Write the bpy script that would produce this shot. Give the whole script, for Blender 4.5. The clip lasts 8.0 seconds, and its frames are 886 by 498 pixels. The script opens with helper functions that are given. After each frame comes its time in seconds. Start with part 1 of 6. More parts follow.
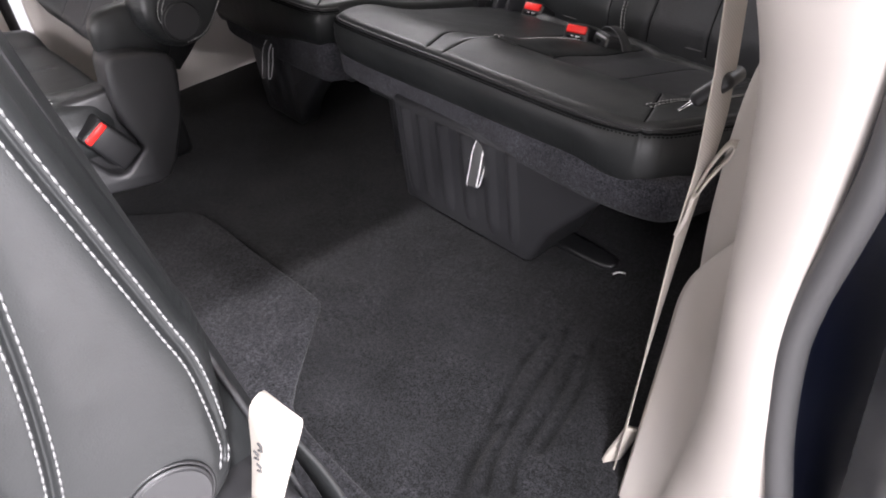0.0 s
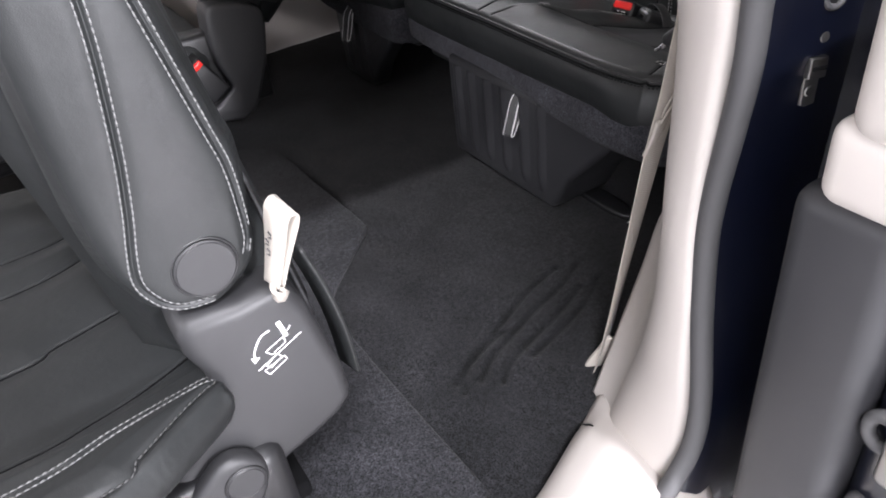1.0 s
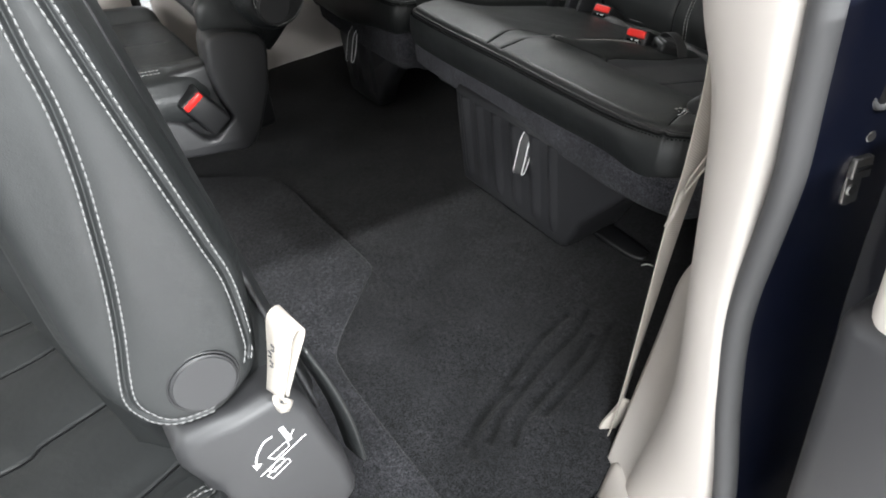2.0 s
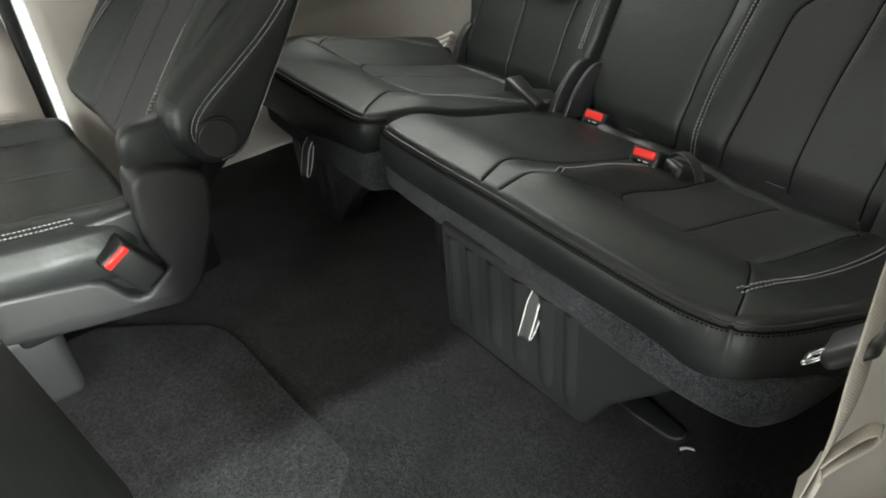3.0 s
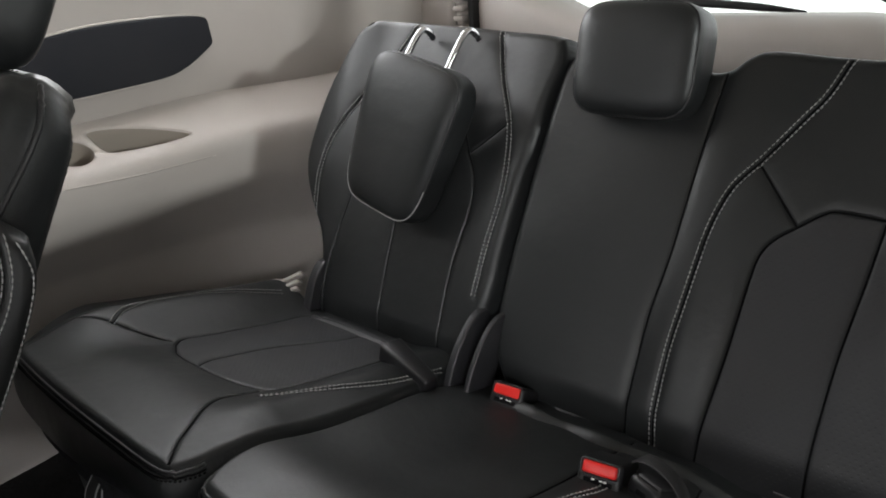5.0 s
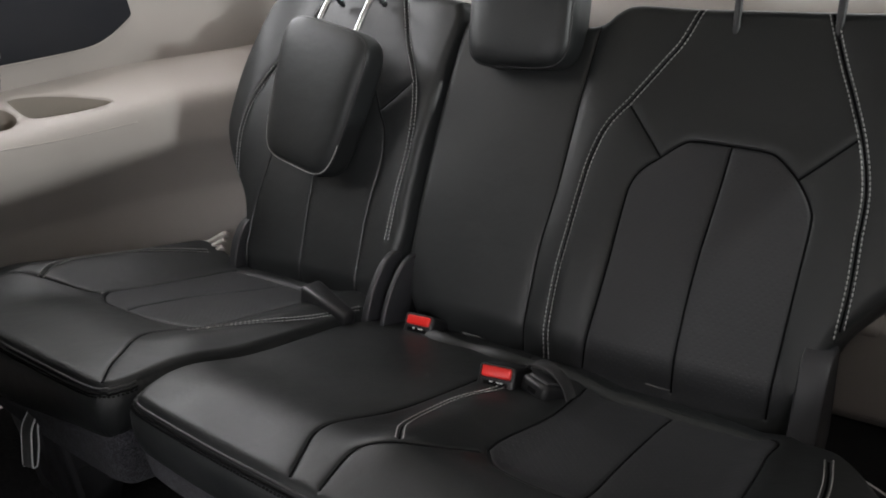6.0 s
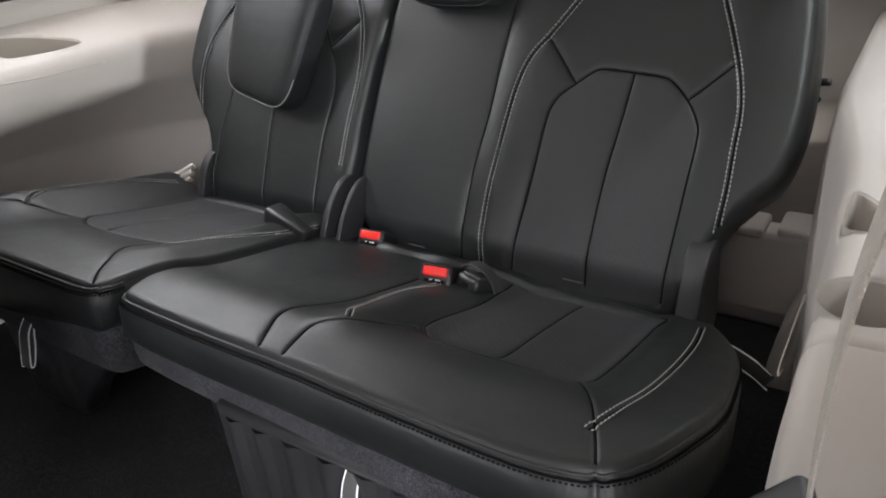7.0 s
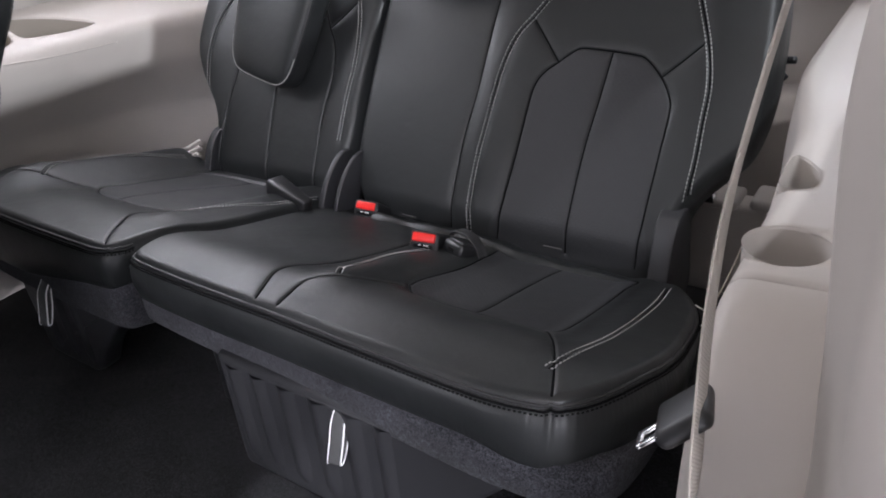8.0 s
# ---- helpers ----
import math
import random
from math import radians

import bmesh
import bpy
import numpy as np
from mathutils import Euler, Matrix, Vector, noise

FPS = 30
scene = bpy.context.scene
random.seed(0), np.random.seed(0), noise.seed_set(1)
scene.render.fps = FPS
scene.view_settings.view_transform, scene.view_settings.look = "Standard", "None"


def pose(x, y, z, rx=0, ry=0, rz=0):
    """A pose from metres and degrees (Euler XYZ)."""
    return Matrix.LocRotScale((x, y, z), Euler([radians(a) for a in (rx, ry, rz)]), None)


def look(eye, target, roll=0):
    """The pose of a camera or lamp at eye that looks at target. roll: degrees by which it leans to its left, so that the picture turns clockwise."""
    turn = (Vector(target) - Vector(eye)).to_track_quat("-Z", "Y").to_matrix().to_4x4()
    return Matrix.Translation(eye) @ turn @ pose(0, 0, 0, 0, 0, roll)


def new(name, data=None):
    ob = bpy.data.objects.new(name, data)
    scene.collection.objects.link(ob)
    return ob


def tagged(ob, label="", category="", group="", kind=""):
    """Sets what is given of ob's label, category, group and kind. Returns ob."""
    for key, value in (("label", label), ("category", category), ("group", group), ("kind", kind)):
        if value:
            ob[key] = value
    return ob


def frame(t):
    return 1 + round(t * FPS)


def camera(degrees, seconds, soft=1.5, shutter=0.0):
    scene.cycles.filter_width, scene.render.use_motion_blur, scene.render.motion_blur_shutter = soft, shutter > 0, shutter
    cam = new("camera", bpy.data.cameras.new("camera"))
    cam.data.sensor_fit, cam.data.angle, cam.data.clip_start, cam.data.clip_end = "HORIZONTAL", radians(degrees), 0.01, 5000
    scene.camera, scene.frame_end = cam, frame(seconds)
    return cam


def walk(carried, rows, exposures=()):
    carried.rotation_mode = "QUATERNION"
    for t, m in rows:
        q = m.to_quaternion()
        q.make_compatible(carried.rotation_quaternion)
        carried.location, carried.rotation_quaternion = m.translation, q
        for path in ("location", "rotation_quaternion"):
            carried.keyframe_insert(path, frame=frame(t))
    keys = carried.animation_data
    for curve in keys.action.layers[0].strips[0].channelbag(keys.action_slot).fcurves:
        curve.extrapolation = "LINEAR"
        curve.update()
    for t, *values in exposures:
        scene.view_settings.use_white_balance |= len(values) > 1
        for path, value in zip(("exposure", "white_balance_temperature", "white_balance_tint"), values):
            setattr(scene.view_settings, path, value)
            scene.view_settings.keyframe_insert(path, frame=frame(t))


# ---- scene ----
cam = camera(62.1, 8.0, soft=1.9, shutter=0.0)
PATH = [
    (0, (0.447, -0.688, 0.775), (-0.837, 0.271, -0.421), -7.1),
    (0.5, (0.548, -0.703, 0.786), (-0.794, 0.19, -0.399), -7.2),
    (1, (0.658, -0.734, 0.771), (-0.764, 0.041, -0.403), -7.1),
    (1.2, (0.672, -0.737, 0.769), (-0.76, 0.017, -0.406), -7.1),
    (2.3, (0.499, -0.669, 0.839), (-0.902, 0.1, -0.365), -6.9),
    (2.5, (0.434, -0.657, 0.84), (-0.963, 0.141, -0.347), -6.5),
    (3, (0.273, -0.573, 0.856), (-1.092, 0.359, -0.271), -5.4),
    (3.5, (0.1, -0.417, 0.854), (-1.249, 0.646, -0.172), -5.6),
    (4, (-0.027, -0.307, 0.852), (-1.349, 0.9, -0.04), -5.3),
    (4.2, (-0.081, -0.285, 0.845), (-1.375, 0.995, 0.017), -4.3),
    (5.3, (-0.103, -0.249, 0.85), (-1.325, 1.128, 0.069), -6.1),
    (5.5, (-0.084, -0.273, 0.828), (-1.263, 1.143, 0.05), -5.6),
    (6, (0.007, -0.331, 0.807), (-1.101, 1.119, -0.01), -5.5),
    (6.5, (0.086, -0.398, 0.815), (-0.959, 1.061, -0.068), -5.5),
    (7, (0.133, -0.446, 0.821), (-0.879, 0.997, -0.125), -5.6),
    (7.5, (0.153, -0.456, 0.825), (-0.841, 0.984, -0.144), -5.6),
    (8, (0.212, -0.498, 0.823), (-0.819, 0.916, -0.146), -5.7),
]
walk(cam, [(t, look(eye, target, roll)) for t, eye, target, roll in PATH], [(0, 0.52, 6300, 18), (1, 0.0, 6150, 16), (2.5, 0.33, 6350, 2), (3, 0.50, 6500, -2), (3.5, 0.80, 6250, -4), (4, 0.68, 6150, 0),
     (5.5, -0.38, 6350, 12), (6, -0.1, 6300, 12), (6.5, 0.38, 6250, 10), (7, 0.62, 6200, 12), (8, 0.62, 5950, 17)])

# ---- light: a bright showroom round the van ----
world = bpy.data.worlds.new("showroom_light")
scene.world = world
world.use_nodes = True
wn = world.node_tree.nodes
wn["Background"].inputs[0].default_value = (0.99, 0.99, 1.0, 1)
wn["Background"].inputs[1].default_value = 1.0


def area_lamp(name, eye, target, sx, sy, watts, colour=(1, 0.985, 0.97)):
    data = bpy.data.lights.new(name, "AREA")
    data.shape, data.size, data.size_y, data.energy, data.color = "RECTANGLE", sx, sy, watts, colour
    ob = new(name, data)
    ob.matrix_world = look(eye, target)
    return ob


# a row of tubes over the open side: the roof edge cuts its light off on the carpet
area_lamp("ceiling_lamp", (3.34, -1.3, 4.76), (-0.1, -1.0, 0.5), 2.2, 0.10, 580)
# added fill lamp outside the door, only there to brighten the bench fronts
area_lamp("unseen_side_lamp", (3.0, -3.2, 2.2), (-0.5, 0.1, 0.35), 1.0, 0.5, 115)
# added fill lamp at the unseen windscreen opening, to brighten the bench
area_lamp("windscreen_fill", (-0.6, -2.28, 0.92), (-0.6, 0.2, 0.40), 1.5, 0.42, 19)
# added fill lamp in the unseen far quarter window, brightening the cushion tops
area_lamp("quarter_window_fill", (-1.525, 0.42, 0.98), (-0.55, 0.30, 0.30), 1.3, 0.26, 12)
# a distant low row: the quarter window's sill cuts it off on the far trim
area_lamp("unseen_side_lamp", (8.3, 0.5, 1.86), (-1.4, 0.4, 0.45), 0.6, 0.14, 1350)


# ---- materials ----
def material(name, colour, rough=0.5, metal=0.0, vary=0.15, grain=900.0, bump=0.15, dist=0.0004, coat=0.0, sheen=0.0, spec=0.5, vscale=6.0, rvary=0.08):
    """A surface with fine grain in relief and soft large-scale variation of tone and gloss."""
    m = bpy.data.materials.new(name)
    m.use_nodes = True
    n, l = m.node_tree.nodes, m.node_tree.links
    b = n["Principled BSDF"]
    b.inputs["Metallic"].default_value = metal
    b.inputs["Coat Weight"].default_value = coat
    b.inputs["Sheen Weight"].default_value = sheen
    b.inputs["Specular IOR Level"].default_value = spec
    co = n.new("ShaderNodeTexCoord")
    big = n.new("ShaderNodeTexNoise")
    big.inputs["Scale"].default_value, big.inputs["Detail"].default_value = vscale, 5
    l.new(co.outputs["Object"], big.inputs["Vector"])
    ramp = n.new("ShaderNodeMapRange")
    ramp.inputs["From Min"].default_value, ramp.inputs["From Max"].default_value = 0.3, 0.7
    ramp.inputs["To Min"].default_value, ramp.inputs["To Max"].default_value = 1 - vary, 1 + vary
    l.new(big.outputs["Fac"], ramp.inputs["Value"])
    mix = n.new("ShaderNodeMix")
    mix.data_type, mix.blend_type = "RGBA", "MULTIPLY"
    mix.inputs["Factor"].default_value = 1.0
    mix.inputs["A"].default_value = (*colour, 1)
    l.new(ramp.outputs["Result"], mix.inputs["B"])
    l.new(mix.outputs["Result"], b.inputs["Base Color"])
    rr = n.new("ShaderNodeMapRange")
    rr.inputs["From Min"].default_value, rr.inputs["From Max"].default_value = 0.3, 0.7
    rr.inputs["To Min"].default_value, rr.inputs["To Max"].default_value = rough - rvary, rough + rvary
    l.new(big.outputs["Fac"], rr.inputs["Value"])
    l.new(rr.outputs["Result"], b.inputs["Roughness"])
    if bump:
        fine = n.new("ShaderNodeTexNoise")
        fine.inputs["Scale"].default_value, fine.inputs["Detail"].default_value = grain, 3
        l.new(co.outputs["Object"], fine.inputs["Vector"])
        bp = n.new("ShaderNodeBump")
        bp.inputs["Strength"].default_value, bp.inputs["Distance"].default_value = bump, dist
        l.new(fine.outputs["Fac"], bp.inputs["Height"])
        l.new(bp.outputs["Normal"], b.inputs["Normal"])
    return m


def leather(name, colour, rough=0.4, dots=False):
    m = material(name, colour, rough, vary=0.12, bump=0, spec=0.46)
    n, l = m.node_tree.nodes, m.node_tree.links
    b = n["Principled BSDF"]
    co = n.new("ShaderNodeTexCoord")
    cell = n.new("ShaderNodeTexVoronoi")
    cell.feature = "DISTANCE_TO_EDGE"
    cell.inputs["Scale"].default_value = 620
    soft = n.new("ShaderNodeTexNoise")
    soft.inputs["Scale"].default_value, soft.inputs["Detail"].default_value = 35, 4
    l.new(co.outputs["Object"], cell.inputs["Vector"])
    l.new(co.outputs["Object"], soft.inputs["Vector"])
    b1 = n.new("ShaderNodeBump")
    b1.inputs["Strength"].default_value, b1.inputs["Distance"].default_value = 0.25, 0.0004
    b2 = n.new("ShaderNodeBump")
    b2.inputs["Strength"].default_value, b2.inputs["Distance"].default_value = 0.25, 0.004
    l.new(cell.outputs["Distance"], b1.inputs["Height"])
    l.new(soft.outputs["Fac"], b2.inputs["Height"])
    l.new(b2.outputs["Normal"], b1.inputs["Normal"])
    last = b1
    if dots:
        sep = n.new("ShaderNodeSeparateXYZ")
        l.new(co.outputs["Object"], sep.inputs["Vector"])
        waves = []
        for axis in "XY":
            k = n.new("ShaderNodeMath")
            k.operation = "MULTIPLY"
            k.inputs[1].default_value = math.pi / 0.0052
            l.new(sep.outputs[axis], k.inputs[0])
            w = n.new("ShaderNodeMath")
            w.operation = "SINE"
            l.new(k.outputs[0], w.inputs[0])
            waves.append(w)
        prod = n.new("ShaderNodeMath")
        prod.operation = "MULTIPLY"
        l.new(waves[0].outputs[0], prod.inputs[0])
        l.new(waves[1].outputs[0], prod.inputs[1])
        hole = n.new("ShaderNodeMapRange")
        hole.inputs["From Min"].default_value, hole.inputs["From Max"].default_value = 0.55, 0.8
        hole.inputs["To Min"].default_value, hole.inputs["To Max"].default_value = 1.0, 0.0
        l.new(prod.outputs[0], hole.inputs["Value"])
        b3 = n.new("ShaderNodeBump")
        b3.inputs["Strength"].default_value, b3.inputs["Distance"].default_value = 0.35, 0.0006
        l.new(hole.outputs["Result"], b3.inputs["Height"])
        l.new(last.outputs["Normal"], b3.inputs["Normal"])
        last = b3
    l.new(last.outputs["Normal"], b.inputs["Normal"])
    return m


def carpet(name, colour, contrast=1.0):
    m = material(name, colour, 0.95, vary=0.3, bump=0, sheen=0.06, spec=0.1, vscale=14, rvary=0.02)
    n, l = m.node_tree.nodes, m.node_tree.links
    b = n["Principled BSDF"]
    b.inputs["Sheen Roughness"].default_value = 0.6
    co = n.new("ShaderNodeTexCoord")
    tuft = n.new("ShaderNodeTexNoise")
    tuft.inputs["Scale"].default_value, tuft.inputs["Detail"].default_value = 480, 6
    l.new(co.outputs["Object"], tuft.inputs["Vector"])
    nap = n.new("ShaderNodeTexNoise")
    nap.inputs["Scale"].default_value, nap.inputs["Detail"].default_value = 28, 4
    l.new(co.outputs["Object"], nap.inputs["Vector"])
    b1 = n.new("ShaderNodeBump")
    b1.inputs["Strength"].default_value, b1.inputs["Distance"].default_value = 0.9, 0.002
    l.new(tuft.outputs["Fac"], b1.inputs["Height"])
    b2 = n.new("ShaderNodeBump")
    b2.inputs["Strength"].default_value, b2.inputs["Distance"].default_value = 0.3, 0.003
    l.new(nap.outputs["Fac"], b2.inputs["Height"])
    l.new(b1.outputs["Normal"], b2.inputs["Normal"])
    l.new(b2.outputs["Normal"], b.inputs["Normal"])
    old = b.inputs["Base Color"].links[0].from_socket
    sp = n.new("ShaderNodeMapRange")
    sp.inputs["From Min"].default_value, sp.inputs["From Max"].default_value = 0.38, 0.62
    sp.inputs["To Min"].default_value, sp.inputs["To Max"].default_value = 1 - 0.62 * contrast, 1 + 0.8 * contrast
    l.new(tuft.outputs["Fac"], sp.inputs["Value"])
    clump = n.new("ShaderNodeTexNoise")
    clump.inputs["Scale"].default_value, clump.inputs["Detail"].default_value = 130, 4
    l.new(co.outputs["Object"], clump.inputs["Vector"])
    cr = n.new("ShaderNodeMapRange")
    cr.inputs["From Min"].default_value, cr.inputs["From Max"].default_value = 0.35, 0.65
    cr.inputs["To Min"].default_value, cr.inputs["To Max"].default_value = 1 - 0.25 * contrast, 1 + 0.25 * contrast
    l.new(clump.outputs["Fac"], cr.inputs["Value"])
    m0 = n.new("ShaderNodeMix")
    m0.data_type, m0.blend_type = "RGBA", "MULTIPLY"
    m0.inputs["Factor"].default_value = 1.0
    l.new(old, m0.inputs["A"])
    l.new(cr.outputs["Result"], m0.inputs["B"])
    old = m0.outputs["Result"]
    mx = n.new("ShaderNodeMix")
    mx.data_type, mx.blend_type = "RGBA", "MULTIPLY"
    mx.inputs["Factor"].default_value = 1.0
    l.new(old, mx.inputs["A"])
    l.new(sp.outputs["Result"], mx.inputs["B"])
    l.new(mx.outputs["Result"], b.inputs["Base Color"])
    return m


def webbing(name, colour):
    """Woven belt: fine ribs across the strap."""
    m = material(name, colour, 0.75, vary=0.06, bump=0, sheen=0.04)
    n, l = m.node_tree.nodes, m.node_tree.links
    co = n.new("ShaderNodeTexCoord")
    wv = n.new("ShaderNodeTexWave")
    wv.bands_direction = "DIAGONAL"
    wv.inputs["Scale"].default_value, wv.inputs["Distortion"].default_value = 190, 0.6
    l.new(co.outputs["Object"], wv.inputs["Vector"])
    bp = n.new("ShaderNodeBump")
    bp.inputs["Strength"].default_value, bp.inputs["Distance"].default_value = 0.5, 0.0005
    l.new(wv.outputs["Fac"], bp.inputs["Height"])
    l.new(bp.outputs["Normal"], n["Principled BSDF"].inputs["Normal"])
    return m


LEATHER = leather("black_leather", (0.0140, 0.0153, 0.0157), 0.44)
INSERT = leather("perforated_leather", (0.0245, 0.0248, 0.0272), 0.56, dots=True)
PIPING = leather("piping_leather", (0.02, 0.02, 0.021), 0.38)
SEAM = material("black_seam", (0.005, 0.005, 0.0055), 0.9, vary=0.1, bump=0, spec=0.1)
THREAD = material("light_grey_thread", (0.36, 0.36, 0.35), 0.7, vary=0.1, grain=2500, bump=0.5)
NEARTHREAD = material("grey_thread", (0.15, 0.15, 0.15), 0.7, vary=0.1, grain=2500, bump=0.5)
DARKTHREAD = material("charcoal_thread", (0.05, 0.05, 0.05), 0.7, grain=2500)
CARPET = carpet("charcoal_carpet", (0.0115, 0.0115, 0.0128), 1.25)
# the floor carpet shows where its pile was brushed the other way
BRUSHED = carpet("brushed_carpet", (0.0115, 0.0115, 0.0128), 1.25)
bn, bk_ = BRUSHED.node_tree.nodes, BRUSHED.node_tree.links
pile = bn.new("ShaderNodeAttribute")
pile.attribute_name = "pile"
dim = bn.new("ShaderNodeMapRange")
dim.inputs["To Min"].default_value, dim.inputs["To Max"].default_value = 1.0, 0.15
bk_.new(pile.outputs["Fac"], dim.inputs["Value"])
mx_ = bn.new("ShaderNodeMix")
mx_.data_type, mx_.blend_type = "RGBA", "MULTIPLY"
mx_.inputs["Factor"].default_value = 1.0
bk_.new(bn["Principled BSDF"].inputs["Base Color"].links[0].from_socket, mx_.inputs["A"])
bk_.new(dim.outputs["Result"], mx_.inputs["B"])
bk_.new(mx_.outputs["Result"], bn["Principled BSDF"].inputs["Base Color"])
FELT = carpet("charcoal_felt", (0.029, 0.029, 0.034), 1.0)
LIDCARPET = carpet("lid_carpet", (0.0185, 0.0185, 0.021), 1.1)
BEIGE = material("beige_plastic", (0.475, 0.44, 0.41), 0.5, vary=0.04, grain=1300, bump=0.25, spec=0.4)
BEIGECLOTH = material("beige_headliner", (0.62, 0.58, 0.52), 0.9, vary=0.05, grain=1500, bump=0.5)
CHARCOAL = material("charcoal_plastic", (0.023, 0.023, 0.0245), 0.46, vary=0.08, grain=1500, bump=0.3)
BLACK = material("black_plastic", (0.012, 0.012, 0.013), 0.4, vary=0.1, grain=1200, bump=0.15)
RUBBER = material("grey_rubber", (0.06, 0.059, 0.061), 0.62, vary=0.08, grain=1500, bump=0.3)
RED = material("red_plastic", (0.78, 0.025, 0.02), 0.32, vary=0.05, grain=600, bump=0.05)
CHROME = material("chrome", (0.75, 0.75, 0.76), 0.18, metal=1.0, vary=0.04, grain=300, bump=0.03)
STEEL = material("worn_steel", (0.32, 0.31, 0.3), 0.4, metal=1.0, vary=0.2, grain=300, bump=0.1)
PAINT = material("dark_blue_paint", (0.002, 0.003, 0.009), 0.35, vary=0.1, bump=0, coat=0.4)
BEIGEBELT = webbing("beige_webbing", (0.43, 0.395, 0.35))
BLACKBELT = webbing("black_webbing", (0.02, 0.02, 0.021))
GREYBELT = webbing("grey_webbing", (0.05, 0.05, 0.05))
# darker beige: shade inside the far holder and tray, and a brown joint
TAUPE = material("taupe_shade_and_joint", (0.28, 0.245, 0.21), 0.7, vary=0.08, grain=900, bump=0.3)
DARKPLASTIC = material("dark_grey_plastic", (0.024, 0.024, 0.0265), 0.5, vary=0.1, grain=1500, bump=0.3)
WHITE = material("white_print", (0.82, 0.82, 0.81), 0.6, vary=0.03, bump=0)
GRILLE = material("black_cloth_grille", (0.012, 0.013, 0.018), 0.8, vary=0.1, grain=1400, bump=0.7)
GROUND = material("showroom_tiles", (0.68, 0.67, 0.66), 0.25, vary=0.06, bump=0)


# ---- tools ----
def smooth_line(pts, step=0.004, closed=False):
    """A Catmull-Rom curve through the points, resampled evenly."""
    p = np.array(pts, float)
    n = len(p)
    if n == 2 and not closed:
        dense = np.linspace(p[0], p[1], 60)
    else:
        ext = np.vstack([p[-1], p, p[0], p[1]]) if closed else np.vstack([2 * p[0] - p[1], p, 2 * p[-1] - p[-2]])
        out = []
        for i in range(1, len(ext) - 2):
            a, b, c, d = ext[i - 1], ext[i], ext[i + 1], ext[i + 2]
            t = np.linspace(0, 1, 24, endpoint=False)[:, None]
            out.append(0.5 * (2 * b + (c - a) * t + (2 * a - 5 * b + 4 * c - d) * t ** 2 + (3 * b - a - 3 * c + d) * t ** 3))
        dense = np.vstack(out + [p[:1] if closed else p[-1:]])
    return even(dense, step=step)


def even(line, step=None, count=None):
    line = np.array(line, float)
    d = np.concatenate([[0], np.cumsum(np.linalg.norm(np.diff(line, axis=0), axis=1))])
    count = count or max(3, int(round(d[-1] / step)) + 1)
    s = np.linspace(0, d[-1], count)
    return np.stack([np.interp(s, d, line[:, k]) for k in range(line.shape[1])], axis=1)


def far_from(x, y, line):
    """Distance of each (x, y) from a polyline."""
    best = np.full(x.shape, 9.0)
    for (ax, ay), (bx, by) in zip(line[:-1], line[1:]):
        dx, dy = bx - ax, by - ay
        k = np.clip(((x - ax) * dx + (y - ay) * dy) / (dx * dx + dy * dy + 1e-12), 0, 1)
        best = np.minimum(best, np.hypot(x - ax - k * dx, y - ay - k * dy))
    return best


def inside(x, y, poly):
    odd = np.zeros(x.shape, bool)
    for (ax, ay), (bx, by) in zip(poly, np.roll(poly, -1, axis=0)):
        cross = ((ay > y) != (by > y)) & (x < (bx - ax) * (y - ay) / (by - ay + 1e-12) + ax)
        odd ^= cross
    return odd


def step01(a, b, x):
    k = np.clip((x - a) / (b - a), 0, 1)
    return k * k * (3 - 2 * k)


def mesh_of(verts, faces, name="mesh", flat=False):
    me = bpy.data.meshes.new(name)
    me.from_pydata([tuple(v) for v in verts], [], [tuple(f) for f in faces])
    me.validate()
    if not flat:
        me.shade_smooth()
    me.update()
    return me


PLACE = {}


def thing(name, base, label, category, group="", kind=""):
    """The empty at the base of a thing made of parts."""
    ob = new(name)
    ob.empty_display_size = 0.05
    ob.location = base
    PLACE[ob] = Matrix.Translation(base)
    return tagged(ob, label, category, group, kind)


def part(name, data, mat, parent=None, label="", at=None, kind=""):
    """Links a mesh or bmesh as one mesh object, under a thing or a part if given; at: its pose in the world."""
    if isinstance(data, bmesh.types.BMesh):
        me = bpy.data.meshes.new(name)
        data.to_mesh(me)
        data.free()
        data = me
    data.materials.clear()
    data.materials.append(mat)
    ob = new(name, data)
    m = at or Matrix()
    if parent:
        ob.parent = parent
        ob.matrix_parent_inverse = PLACE[parent].inverted()
    ob.matrix_basis = m
    PLACE[ob] = m
    return tagged(ob, label, kind=kind)


def block(x0, x1, y0, y1, z0, z1, r=0.006, seg=3):
    """A box with rounded edges."""
    bm = bmesh.new()
    bmesh.ops.create_cube(bm, size=1)
    for v in bm.verts:
        v.co = Vector(((x0 + x1) / 2 + v.co.x * (x1 - x0), (y0 + y1) / 2 + v.co.y * (y1 - y0), (z0 + z1) / 2 + v.co.z * (z1 - z0)))
    if r:
        bmesh.ops.bevel(bm, geom=bm.edges[:], offset=r, segments=seg, affect="EDGES", profile=0.5)
    for f in bm.faces:
        f.smooth = True
    return bm


def turned(bm, m):
    bmesh.ops.transform(bm, matrix=m, verts=bm.verts[:])
    return bm


